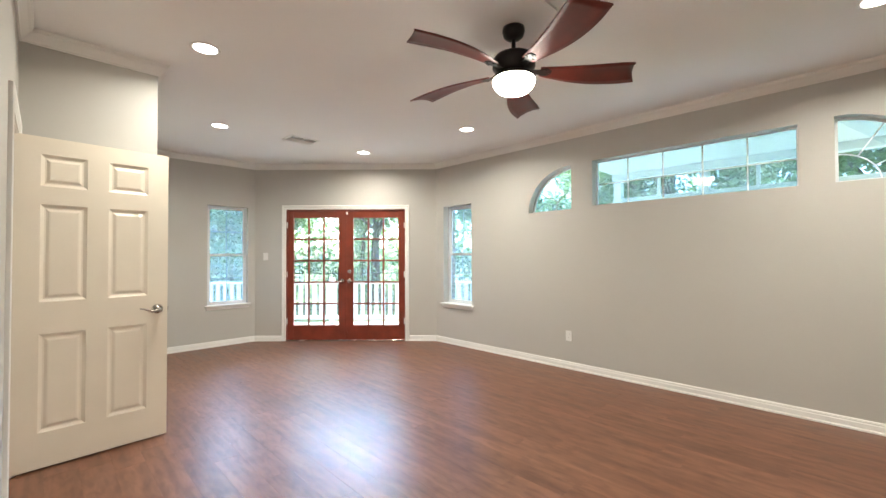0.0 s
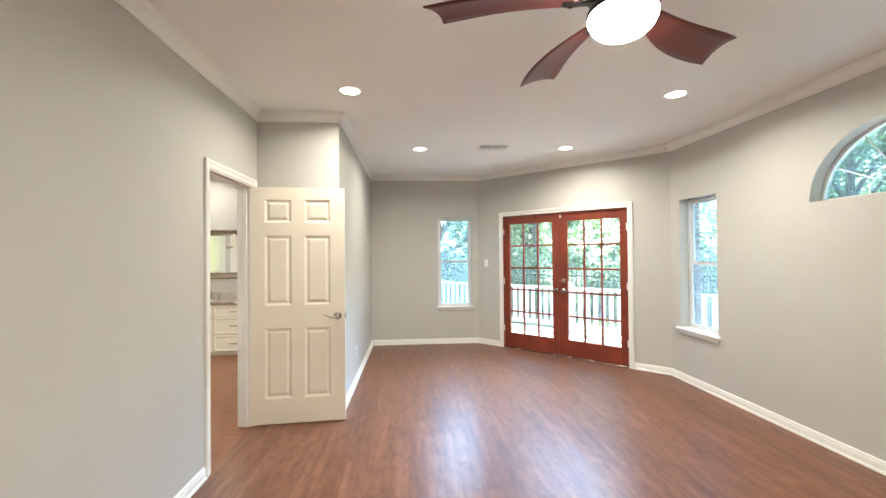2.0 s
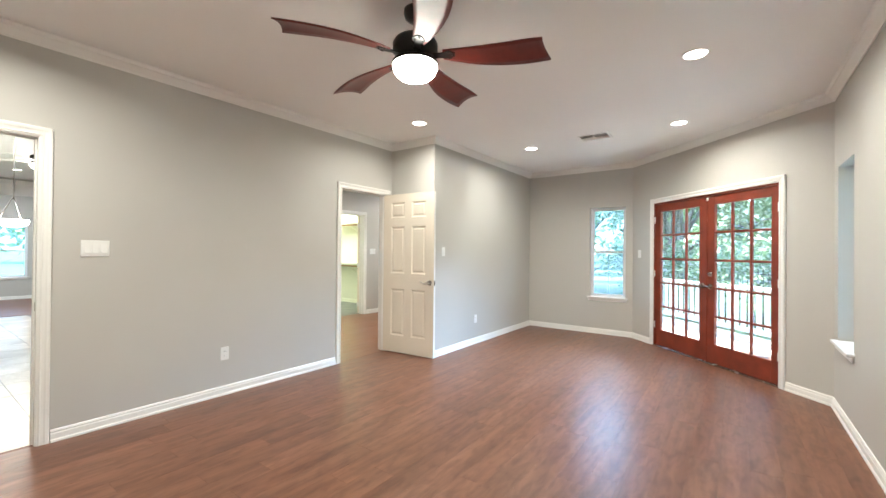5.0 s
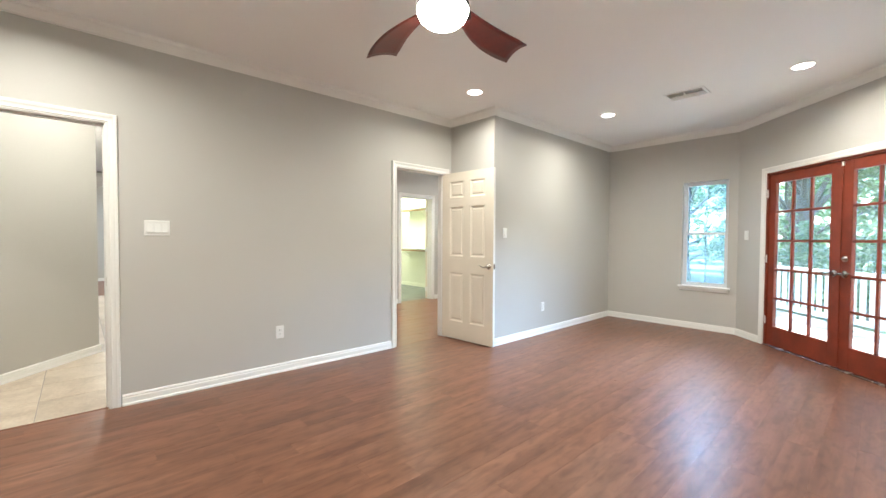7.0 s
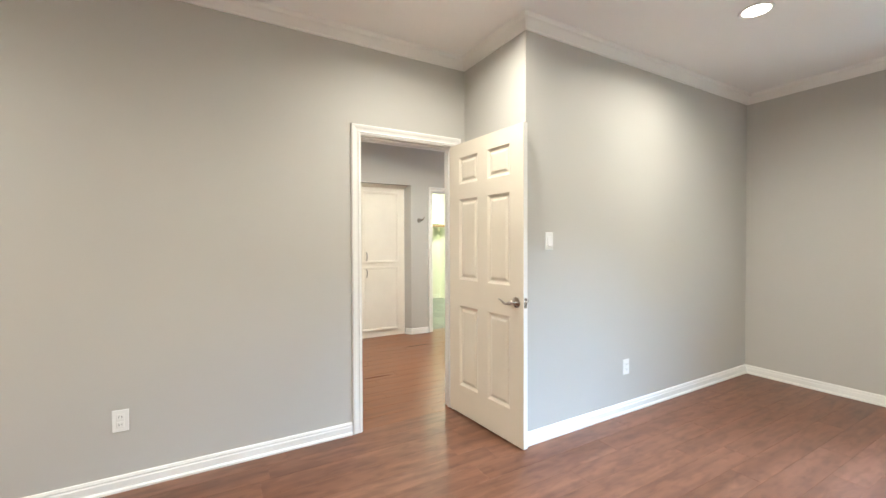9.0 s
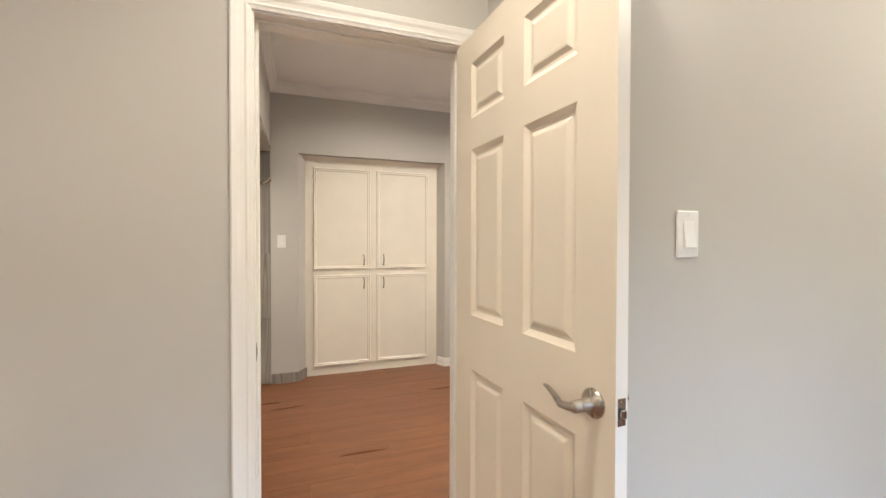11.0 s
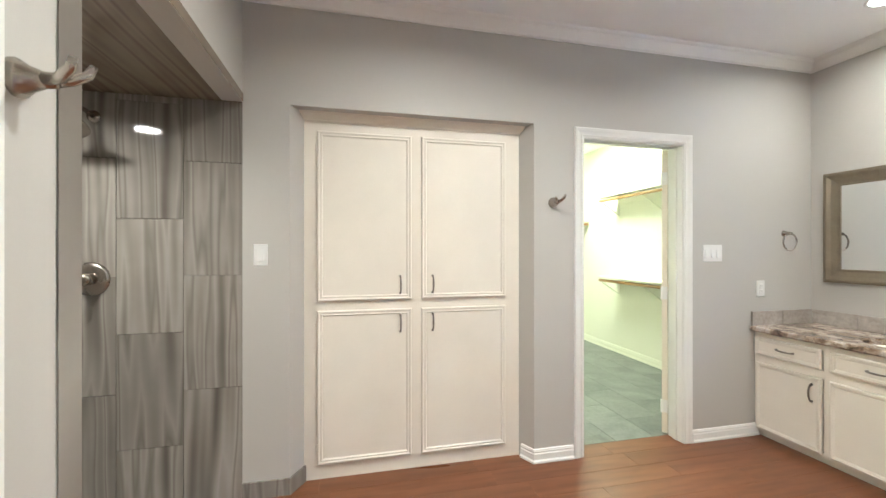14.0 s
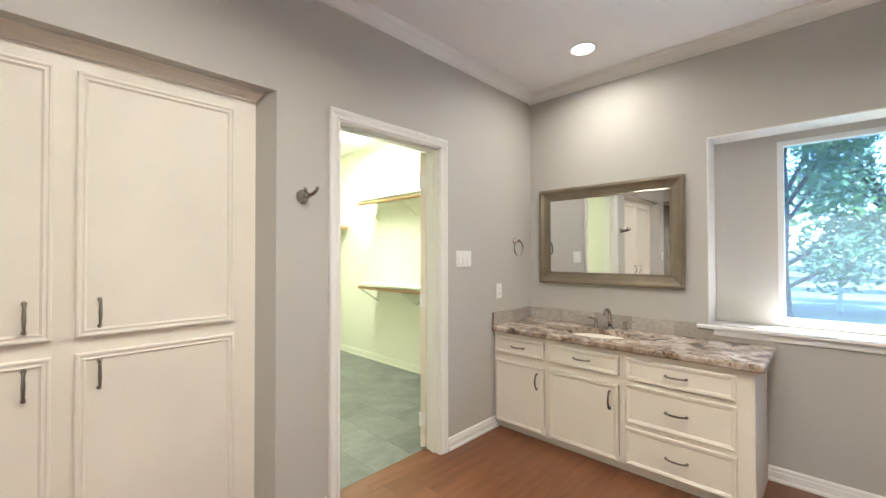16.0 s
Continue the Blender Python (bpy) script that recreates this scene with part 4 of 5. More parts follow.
# ceiling fan
FAN = (2.199, 1.760)
fan = thing("ceiling_fan", Matrix.Translation((*FAN, H)), "dark bronze ceiling fan with five mahogany blades and a lit globe", "ceiling fan")
shaded(part("canopy", lathe_into(bmesh.new(), [(0, 0), (0.068, 0), (0.070, -0.02), (0.062, -0.05), (0.045, -0.066), (0.02, -0.075), (0, -0.075)], 32), BRONZE, fan))
part("downrod", tube_into(bmesh.new(), [(0, 0, -0.07), (0, 0, -0.155)], 0.013, 14), BRONZE, fan)
shaded(part("motor_housing", lathe_into(bmesh.new(), [(0, -0.135), (0.03, -0.135), (0.034, -0.155), (0.075, -0.165), (0.118, -0.182), (0.132, -0.205), (0.132, -0.250), (0.112, -0.268), (0.108, -0.296), (0.120, -0.304), (0.134, -0.312), (0.134, -0.324), (0, -0.324)], 40), BRONZE, fan))
shaded(part("globe", lathe_into(bmesh.new(), [(0, -0.324), (0.128, -0.325), (0.131, -0.333), (0.129, -0.349), (0.117, -0.374), (0.094, -0.396), (0.060, -0.409), (0.0, -0.415)], 40), GLOBE, fan, "glowing opal glass bowl"))


def fan_blade(i):
    """A swept blade, pitched, with an oblique end."""
    bm = bmesh.new()
    n, rows = 14, []
    for k in range(n + 1):
        u = k / n
        r = 0.165 + 0.585 * u
        w = 0.036 + 0.062 * math.sin(min(1.0, u * 1.15) * math.pi / 2) - 0.006 * max(0, u - 0.85) / 0.15
        sweep_y = 0.035 * math.sin(u * math.pi) - 0.02 * u
        row = []
        for j in range(7):
            q = j / 6 * 2 - 1
            rr = r + (0.034 * q - 0.014 * (1 - q * q)) * u ** 3
            pitch = radians(15) * (1 - 0.25 * u)
            y = q * w
            row.append((rr, sweep_y + y * math.cos(pitch), -y * math.sin(pitch) - 0.012 * (q * q) * u))
        rows.append(row)
    for dz in (0.004, -0.004):
        vs = [[bm.verts.new((x, y, z + dz)) for x, y, z in row] for row in rows]
        for a, b in zip(vs, vs[1:]):
            for j in range(6):
                bm.faces.new((a[j], a[j + 1], b[j + 1], b[j]))
    rim = [rows[k][0] for k in range(n + 1)] + rows[n][1:] + [rows[k][6] for k in range(n - 1, -1, -1)] + rows[0][5:0:-1]
    for (x0, y0, z0), (x1, y1, z1) in zip(rim, rim[1:] + rim[:1]):
        bm.faces.new([bm.verts.new(p) for p in ((x0, y0, z0 + 0.004), (x1, y1, z1 + 0.004), (x1, y1, z1 - 0.004), (x0, y0, z0 - 0.004))])
    bmesh.ops.remove_doubles(bm, verts=bm.verts, dist=1e-5)
    m = Matrix.Translation((0, 0, -0.272)) @ Euler((0, 0, radians(28 + 72 * i))).to_matrix().to_4x4()
    blade = shaded(part("blade", bm, BLADE, fan, m=m))
    bm = bmesh.new()
    ring_into(bm, [[(x, y * s, z) for x, y in ((0.10, 0.022), (0.16, 0.020), (0.20, 0.036), (0.235, 0.012), (0.235, -0.012), (0.20, -0.036), (0.16, -0.020), (0.10, -0.022))] for z, s in ((-0.007, 1), (-0.001, 1))])
    bm.verts.ensure_lookup_table()
    bm.faces.new(bm.verts[0:8])
    bm.faces.new(bm.verts[8:16])
    bm.transform(Euler((radians(-12), 0, 0)).to_matrix().to_4x4())
    iron = part("blade_iron", bm, BRONZE, blade, m=m)
    for x, y in ((0.195, 0.022), (0.195, -0.022), (0.222, 0.0)):
        part("screw", lathe_into(bmesh.new(), [(0, -0.013), (0.005, -0.012), (0.007, -0.007), (0, -0.007)], 10), BRONZE, blade, m=m @ Euler((radians(-12), 0, 0)).to_matrix().to_4x4() @ Matrix.Translation((x, y, 0)))


for i in range(5):
    fan_blade(i)

# ---- bathroom things ----


def pull_bm(length, vertical):
    """An arched cabinet pull with flared feet, on a face at y 0 that looks along +y."""
    h = length / 2
    pts = [(-h, 0.0, 0), (-h * 0.98, 0.010, 0), (-h * 0.75, 0.021, 0), (-h * 0.35, 0.027, 0), (0, 0.028, 0), (h * 0.35, 0.027, 0), (h * 0.75, 0.021, 0), (h * 0.98, 0.010, 0), (h, 0.0, 0)]
    bm = tube_into(bmesh.new(), pts, [0.0085, 0.0065, 0.0050, 0.0058, 0.0064, 0.0058, 0.0050, 0.0065, 0.0085], 8)
    if vertical:
        bm.transform(Euler((0, radians(90), 0)).to_matrix().to_4x4())
    return bm


def cabinet_front_bm(w, h, t=0.019, frame=0.032, flat=False):
    """A cabinet door or drawer front with an applied moulding round a flat field: x, z from 0, face at y t."""
    bm = bmesh.new()
    prof = [(0.0, 0.004), (0.004, 0.0), (0.010, 0.0), (0.014, 0.0035), (0.020, 0.0035), (frame - 0.008, 0.001), (frame, 0.008)]
    panelled(bm, [0, w], [0, h], {(0, 0)}, t, 1, prof)
    rim = [(0, 0), (w, 0), (w, h), (0, h)]
    for (x0, z0), (x1, z1) in zip(rim, rim[1:] + rim[:1]):
        bm.faces.new([bm.verts.new(p) for p in ((x0, 0, z0), (x1, 0, z1), (x1, t - 0.004, z1), (x0, t - 0.004, z0))])
    bmesh.ops.remove_doubles(bm, verts=bm.verts, dist=1e-5)
    return bm


# linen cabinet in the niche: s runs from north to south, n towards the room
lin = thing("linen_cabinet", W2.at(0, 0, -0.111), "built-in cream linen cabinet with four closed doors", "cabinet")


def ws(y):
    return W2.s(0, y)


bm = bmesh.new()
box_into(bm, ws(4.602), ws(3.283), -0.35, -0.02, 0.02, 2.07)
part("body", bm, CABP, lin)
bm = bmesh.new()
for a, b, c, d in ((ws(4.602), ws(4.49), 0.0, 2.07), (ws(3.37), ws(3.283), 0.0, 2.07), (ws(3.97), ws(3.89), 0.10, 1.99), (ws(4.49), ws(3.37), 0.0, 0.10), (ws(4.49), ws(3.37), 1.99, 2.07), (ws(4.49), ws(3.97), 0.955, 1.04), (ws(3.89), ws(3.37), 0.955, 1.04)):
    box_into(bm, a, b, -0.0205, 0.0, c, d)
part("face_frame", bm, CABP, lin)
for y0, y1, z0, z1, hy, hz in ((4.503, 3.962, 1.027, 2.006, 4.03, 1.115), (3.901, 3.356, 1.027, 2.006, 3.833, 1.115), (4.503, 3.962, 0.09, 0.97, 4.03, 0.885), (3.901, 3.356, 0.09, 0.97, 3.833, 0.885)):
    wd = abs(y1 - y0)
    dr = part("door", cabinet_front_bm(wd, z1 - z0), CABP, lin, m=Matrix.Translation((ws(y0), 0.001, z0)))
    shaded(part("handle", pull_bm(0.10, True), PULLM, dr, "arched nickel pull", Matrix.Translation((ws(hy), 0.018, hz))))
    hx = ws(y0) - 0.004 if y0 > 4 else ws(y1) + 0.004
    for z in (z0 + 0.09, z1 - 0.09):
        part("hinge", tube_into(bmesh.new(), [(hx, 0.006, z - 0.022), (hx, 0.006, z + 0.022)], 0.005, 8), CABP, dr)
bm = bmesh.new()
prof = [(0.0, 2.062), (0.008, 2.062), (0.010, 2.070), (0.022, 2.078), (0.034, 2.090), (0.040, 2.093), (0.046, 2.104), (0.050, 2.107), (0.0, 2.107)]
vs = [[bm.verts.new((s + sg * n * 0.52, n, z)) for n, z in prof] for s, sg in ((ws(4.60), -1), (ws(3.285), 1))]
for k in range(len(prof)):
    bm.faces.new((vs[0][k], vs[1][k], vs[1][(k + 1) % len(prof)], vs[0][(k + 1) % len(prof)]))
bm.faces.new(vs[0])
bm.faces.new(vs[1][::-1])
part("cornice", bm, CABP, lin)

# vanity: local x from east to west, ending at the corner, y towards the room, z up
VAN = BATHM @ pose(-2.508, 6.90, 0, 0, 0, 180)


def vx(x):
    return -(x + 2.508)


van = thing("vanity_cabinet", VAN, "cream vanity cabinet with drawers and nickel pulls under granite", "vanity cabinet")
FY = 0.53
part("body", box(0.0, vx(-0.915), 0.002, FY - 0.02, 0.075, 0.742), CABP, van)
part("toe_kick", box(0.0, vx(-0.93), 0.002, FY - 0.035, 0.0, 0.0752), CABP, van)
part("end_panel", box(vx(-0.9152), vx(-0.905), 0.002, FY - 0.001, 0.0, 0.741, c=0.002), CABP, van)
bm = bmesh.new()
for a, b, c, d in ((0.0, vx(-2.475), 0.05, 0.742), (vx(-2.075), vx(-2.045), 0.05, 0.742), (vx(-1.565), vx(-1.535), 0.05, 0.742), (vx(-0.985), vx(-0.915), 0.05, 0.742)):
    box_into(bm, a, b, FY - 0.0205, FY, c, d)
for a, b in ((vx(-2.475), vx(-2.075)), (vx(-2.045), vx(-1.565))):
    for c, d in ((0.05, 0.075), (0.53, 0.58), (0.705, 0.742)):
        box_into(bm, a, b, FY - 0.0203, FY - 0.0002, c, d)
for c, d in ((0.05, 0.085), (0.28, 0.315), (0.54, 0.565), (0.705, 0.742)):
    box_into(bm, vx(-1.535), vx(-0.985), FY - 0.0203, FY - 0.0002, c, d)
part("face_frame", bm, CABP, van)
for kind, x0, x1, z0, z1 in (("drawer", -2.497, -2.087, 0.585, 0.705), ("door", -2.487, -2.082, 0.065, 0.528), ("drawer", -2.033, -1.572, 0.585, 0.705), ("door", -2.038, -1.572, 0.065, 0.528),
                            ("drawer", -1.53, -0.98, 0.575, 0.705), ("drawer", -1.53, -0.98, 0.318, 0.548), ("drawer", -1.53, -0.98, 0.068, 0.29)):
    fr = part(kind, cabinet_front_bm(x1 - x0, z1 - z0, frame=0.026), CABP, van, m=Matrix.Translation((vx(x1), FY + 0.001, z0)))
    if kind == "drawer":
        shaded(part("handle", pull_bm(0.105, False), PULLM, fr, "arched nickel pull", Matrix.Translation((vx((x0 + x1) / 2), FY + 0.0185, (z0 + z1) / 2))))
    else:
        shaded(part("handle", pull_bm(0.105, True), PULLM, fr, "arched nickel pull", Matrix.Translation((vx(x1 - 0.05), FY + 0.0185, z1 - 0.10))))

# countertop with a sink cut-out: an oval hole in a rounded slab
SX, SY, RX, RY = vx(-1.80), 0.30, 0.215, 0.165
top_ob = thing("countertop", VAN, "polished brown and grey granite vanity counter", "countertop")
bm = bmesh.new()
X0, X1, Y0, Y1, Z0, Z1 = vx(-0.862), 0.0, 0.001, 0.572, 0.743, 0.781
N = 48
hole = [(SX + RX * math.cos(2 * math.pi * k / N), SY + RY * math.sin(2 * math.pi * k / N)) for k in range(N)]


def to_rim(px, py, e):
    """The point of the counter's edge, drawn in by e, straight out from the sink's middle."""
    dx, dy = px - SX, py - SY
    k = min(((X1 - e - SX) if dx > 0 else (X0 + e - SX)) / dx if abs(dx) > 1e-9 else 1e9, ((Y1 - e - SY) if dy > 0 else (Y0 + e - SY)) / dy if abs(dy) > 1e-9 else 1e9)
    return SX + dx * k, SY + dy * k


angles = sorted({math.atan2(y - SY, x - SX) for x, y in hole} | {math.atan2(y - SY, x - SX) for x in (X0, X1) for y in (Y0, Y1)})
hole = [(SX + math.cos(a) / math.hypot(math.cos(a) / RX, math.sin(a) / RY), SY + math.sin(a) / math.hypot(math.cos(a) / RX, math.sin(a) / RY)) for a in angles]
loops = [[(x, y, Z0) for x, y in hole], [(x, y, Z1) for x, y in hole]]
for e, z in ((0.010, Z1), (0.003, Z1 - 0.004), (0.0, Z1 - 0.011), (0.0, Z0 + 0.008), (0.006, Z0)):
    loops.append([(*to_rim(x, y, e), z) for x, y in hole])
loops.append(loops[0])
ring_into(bm, loops)
bmesh.ops.remove_doubles(bm, verts=bm.verts, dist=1e-6)
part("slab", bm, GRANITE, top_ob)
for k in range(6):
    x0 = 0.012 + k * 0.276
    part("backsplash_tile", box(-x0, max(-x0 - 0.2735, X0 + 0.004), 0.0015, 0.011, 0.7812, 0.880, c=0.0015), SPLASH, top_ob)
for k in range(2):
    part("backsplash_tile", box(-0.0015, -0.011, 0.0125 + k * 0.276, min(0.0125 + k * 0.276 + 0.2735, 0.565), 0.7812, 0.880, c=0.0015), SPLASH, top_ob)
part("edge_strip", box(0.0, -0.0125, 0.5652, 0.5685, 0.7812, 0.882), NICKEL, top_ob, "thin metal tile edge")
sink = thing("sink", VAN @ Matrix.Translation((SX, SY, 0.744)), "white oval undermount basin", "sink")
bm = bmesh.new()
lathe_into(bm, [(1.06, -0.001), (1.06, -0.012), (1.02, -0.03), (0.9, -0.085), (0.6, -0.13), (0.2, -0.142), (0.0, -0.143), (0.0, -0.137), (0.2, -0.136), (0.58, -0.124), (0.86, -0.08), (0.97, -0.03), (1.0, -0.001), (1.06, -0.001)], 40)
bm.transform(Matrix.Diagonal((RX, RY, 1, 1)))
shaded(part("basin", bm, CERAMIC, sink))
part("drain", lathe_into(bmesh.new(), [(0, -0.134), (0.02, -0.134), (0.022, -0.137), (0, -0.137)], 20), NICKEL, sink, "round nickel drain")
fau = thing("faucet", VAN @ Matrix.Translation((SX, 0.075, 0.781)), "brushed nickel widespread faucet with two levers", "faucet")
bm = lathe_into(bmesh.new(), [(0, 0), (0.026, 0), (0.026, 0.006), (0.016, 0.014), (0.013, 0.03)], 20)
tube_into(bm, [(0, 0, 0.02), (0, 0, 0.08), (0, 0.01, 0.118), (0, 0.035, 0.142), (0, 0.07, 0.146), (0, 0.098, 0.132), (0, 0.108, 0.110)], [0.015, 0.0125, 0.012, 0.012, 0.012, 0.0115, 0.0115], 12)
shaded(part("spout", bm, NICKEL, fau))
for sx in (-1, 1):
    bm = lathe_into(bmesh.new(), [(0, 0), (0.025, 0), (0.025, 0.006), (0.014, 0.014), (0.010, 0.05), (0.012, 0.062), (0, 0.066)], 18)
    tube_into(bm, [(0, 0, 0.058), (sx * 0.03, 0.004, 0.066), (sx * 0.062, 0.006, 0.068)], [0.008, 0.006, 0.004], 8)
    shaded(part("lever", bm, NICKEL, fau, m=Matrix.Translation((sx * 0.105, 0, 0))))

# mirror over the vanity, with a broad moulded frame
MW, MH = 1.090, 0.775
mir = thing("wall_mirror", VAN @ Matrix.Translation((vx(-2.412 + MW), 0, 1.090)), "wall mirror in a broad champagne wooden frame", "mirror")
FR = 0.095
part("frame", casing_bm(FR, MW - FR, MH - FR, [(0.0, 0.004), (0.0, 0.014), (0.008, 0.017), (0.014, 0.014), (0.022, 0.016), (0.05, 0.024), (0.072, 0.036), (0.082, 0.036), (0.088, 0.030), (0.095, 0.030), (0.095, 0.004)], FR), FRAMEP, mir)
part("glass", box(FR - 0.004, MW - FR + 0.004, 0.004, 0.009, FR - 0.004, MH - FR + 0.004), MIRROR, mir, "silvered mirror glass")

# towel ring and robe hooks
ring = thing("towel_ring", W2.at(W2.s(0, 6.64), 1.44), "brushed nickel towel ring beside the mirror", "towel ring")
bm = lathe_into(bmesh.new(), [(0, 0), (0.024, 0), (0.024, 0.004), (0.018, 0.012), (0.012, 0.03), (0.012, 0.05), (0, 0.052)], 20, Euler((radians(-90), 0, 0)).to_matrix().to_4x4())
shaded(part("mount", bm, NICKEL, ring))
bm = tube_into(bmesh.new(), [(0.066 * math.sin(a) * 0.95, 0.042, -0.062 - 0.062 * math.cos(a)) for a in (radians(200 + 340 * k / 24) for k in range(25))], 0.0055, 8)
shaded(part("ring", bm, NICKEL, ring, m=Euler((0, radians(0), 0)).to_matrix().to_4x4()))


def robe_hook(w, s, z, label):
    top = thing("robe_hook", w.at(s, z), label, "hook", "robe hooks")
    m = Euler((radians(-90), 0, 0)).to_matrix().to_4x4()
    bm = lathe_into(bmesh.new(), [(0, 0), (0.026, 0), (0.026, 0.003), (0.018, 0.014), (0.011, 0.032), (0.010, 0.045), (0, 0.047)], 20, m)
    shaded(part("base", bm, NICKEL, top))
    bm = tube_into(bmesh.new(), [(-0.004, 0.035, 0.0), (-0.012, 0.055, 0.006), (-0.02, 0.07, 0.018), (-0.024, 0.074, 0.032)], [0.009, 0.008, 0.0065, 0.005], 8)
    tube_into(bm, [(0.004, 0.035, 0.0), (0.012, 0.055, 0.0), (0.026, 0.075, 0.010), (0.030, 0.080, 0.022)], [0.009, 0.008, 0.0065, 0.005], 8)
    shaded(part("prong", bm, NICKEL, top))
    top.scale = (1.3, 1.3, 1.3)


robe_hook(W2, W2.s(0, 4.785), 1.618, "brushed nickel robe hook between cabinet and closet")
robe_hook(BS, BS.s(-1.035, 0), 1.618, "brushed nickel robe hook beside the shower")

# shower fittings
sh = thing("shower_valve", SHW.at(SHW.s(0, 2.30), 1.18, 0.018), "brushed nickel shower valve with a lever", "shower valve")
m = Euler((radians(-90), 0, 0)).to_matrix().to_4x4()
shaded(part("escutcheon", lathe_into(bmesh.new(), [(0, 0), (0.082, 0), (0.082, 0.004), (0.070, 0.012), (0.05, 0.015), (0, 0.015)], 36, m), NICKEL, sh))
bm = lathe_into(bmesh.new(), [(0, 0.015), (0.030, 0.015), (0.028, 0.06), (0.022, 0.072), (0, 0.074)], 24, m)
tube_into(bm, [(0, 0.058, 0), (0.01, 0.075, -0.03), (0.014, 0.080, -0.075)], [0.013, 0.011, 0.007], 10)
shaded(part("lever", bm, NICKEL, sh))
sh = thing("shower_fixture", SHW.at(SHW.s(0, 2.31), 1.98, 0.018), "brushed nickel shower head on an arm", "shower fixture")
bm = lathe_into(bmesh.new(), [(0, 0), (0.03, 0), (0.028, 0.006), (0.012, 0.012)], 20, m)
tube_into(bm, [(0, 0, 0), (0, 0.08, 0.01), (0, 0.15, -0.02), (0, 0.19, -0.06)], 0.0105, 10)
shaded(part("arm", bm, NICKEL, sh))
bm = lathe_into(bmesh.new(), [(0, 0.0), (0.018, 0.0), (0.026, -0.03), (0.088, -0.052), (0.092, -0.060), (0.088, -0.066), (0, -0.066)], 32, Matrix.Translation((0, 0.19, -0.05)) @ Euler((radians(22), 0, 0)).to_matrix().to_4x4())
shaded(part("head", bm, NICKEL, sh))

# added bluish area lamps under the openings' heads, standing in for light from the sky


def sky_lamp(w, s, z, n, width, energy, tilt=38.0):
    l = bpy.data.lights.new("added_sky_lamp", "AREA")
    l.shape, l.size, l.size_y, l.energy, l.color, l.spread = "RECTANGLE", width, 0.10, energy, (0.46, 0.69, 1.0), radians(58)
    new("added_sky_lamp", l).matrix_world = w.at(s, z, n) @ Euler((radians(90 - tilt), 0, 0)).to_matrix().to_4x4()


sky_lamp(D, D.len / 2, 1.93, 0.02, 1.5, SKY_LAMP_POWER)
sky_lamp(B, (WIN_B[0] + WIN_B[1]) / 2, 1.97, 0.0, 0.45, SKY_LAMP_POWER * 0.3)
sky_lamp(A, (WIN_A[0] + WIN_A[1]) / 2, 1.97, 0.0, 0.45, SKY_LAMP_POWER * 0.3)

# closet fittings


def shelf_run(w, s0, s1, z, label):
    top = thing("closet_shelf", w.at(0, z), label, "shelf", "closet shelves")
    part("board", box(s0, s1, 0.001, 0.30, 0.0, 0.019, c=0.002), CLOSETP, top)
    part("cleat", box(s0, s1, 0.001, 0.018, -0.07, -0.0005, c=0.002), CLOSETP, top)
    part("rod", tube_into(bmesh.new(), [(s0, 0.27, -0.035), (s1, 0.27, -0.035)], 0.017, 12), RODWOOD, top, "varnished wooden hanging rod")
    n = max(2, round((s1 - s0) / 0.9) + 1)
    for k in range(n):
        s = s0 + 0.04 + (s1 - s0 - 0.08) * k / (n - 1)
        bm = box(s - 0.012, s + 0.012, 0.019, 0.024, -0.22, -0.001)
        tube_into(bm, [(s, 0.022, -0.21), (s, 0.27, -0.055)], 0.007, 6)
        part("bracket", bm, CLOSETP, top)


shelf_run(CN, 0.55, 2.1, 1.97, "cream closet shelf with a wooden hanging rod")
shelf_run(CN, 0.55, 2.1, 0.97, "cream closet shelf with a wooden hanging rod")
shelf_run(CW, 0.02, 2.1, 1.72, "cream shelf on the far closet wall with a rod")
lt = thing("closet_light", Matrix.Translation((-4.5, 5.95, H)), "lit greenish fluorescent ceiling fixture", "ceiling light")
part("base", box(-0.17, 0.17, -0.62, 0.62, -0.03, -0.0005, c=0.006), TRIM, lt)
part("diffuser", box(-0.15, 0.15, -0.60, 0.60, -0.085, -0.0302, c=0.03), TUBE, lt, "glowing ribbed diffuser")
l = bpy.data.lights.new("closet_lamp", "AREA")
l.shape, l.size, l.size_y, l.energy, l.color = "RECTANGLE", 0.26, 1.15, 4.4, (1.0, 1.0, 0.78)
ob = new("closet_lamp", l)
ob.parent = lt
ob.location = (0, 0, -0.0865)

# ---- living room things ----
pen = thing("pendant_lamp", Matrix.Translation((-5.0, 1.03, 3.05)), "pendant with a lit glass bowl on three rods", "pendant lamp")
part("canopy", lathe_into(bmesh.new(), [(0, 0), (0.06, 0), (0.05, -0.03), (0, -0.035)], 20), NICKEL, pen)
part("cord", tube_into(bmesh.new(), [(0, 0, -0.03), (0, 0, -1.02)], 0.007, 6), NICKEL, pen)
for k in range(3):
    a = radians(120 * k + 20)
    part("rod", tube_into(bmesh.new(), [(0.01 * math.cos(a), 0.01 * math.sin(a), -1.0), (0.15 * math.cos(a), 0.15 * math.sin(a), -1.33)], 0.005, 6), NICKEL, pen)
shaded(part("bowl", lathe_into(bmesh.new(), [(0.17, -1.33), (0.165, -1.38), (0.12, -1.42), (0, -1.44), (0, -1.43), (0.11, -1.41), (0.155, -1.375), (0.16, -1.33), (0.17, -1.33)], 28), GLOBE, pen, "glowing frosted glass bowl"))
fan2 = thing("ceiling_fan", Matrix.Translation((-7.0, 1.62, 3.05)), "low-profile grey ceiling fan with a lit bowl across the living room", "ceiling fan")
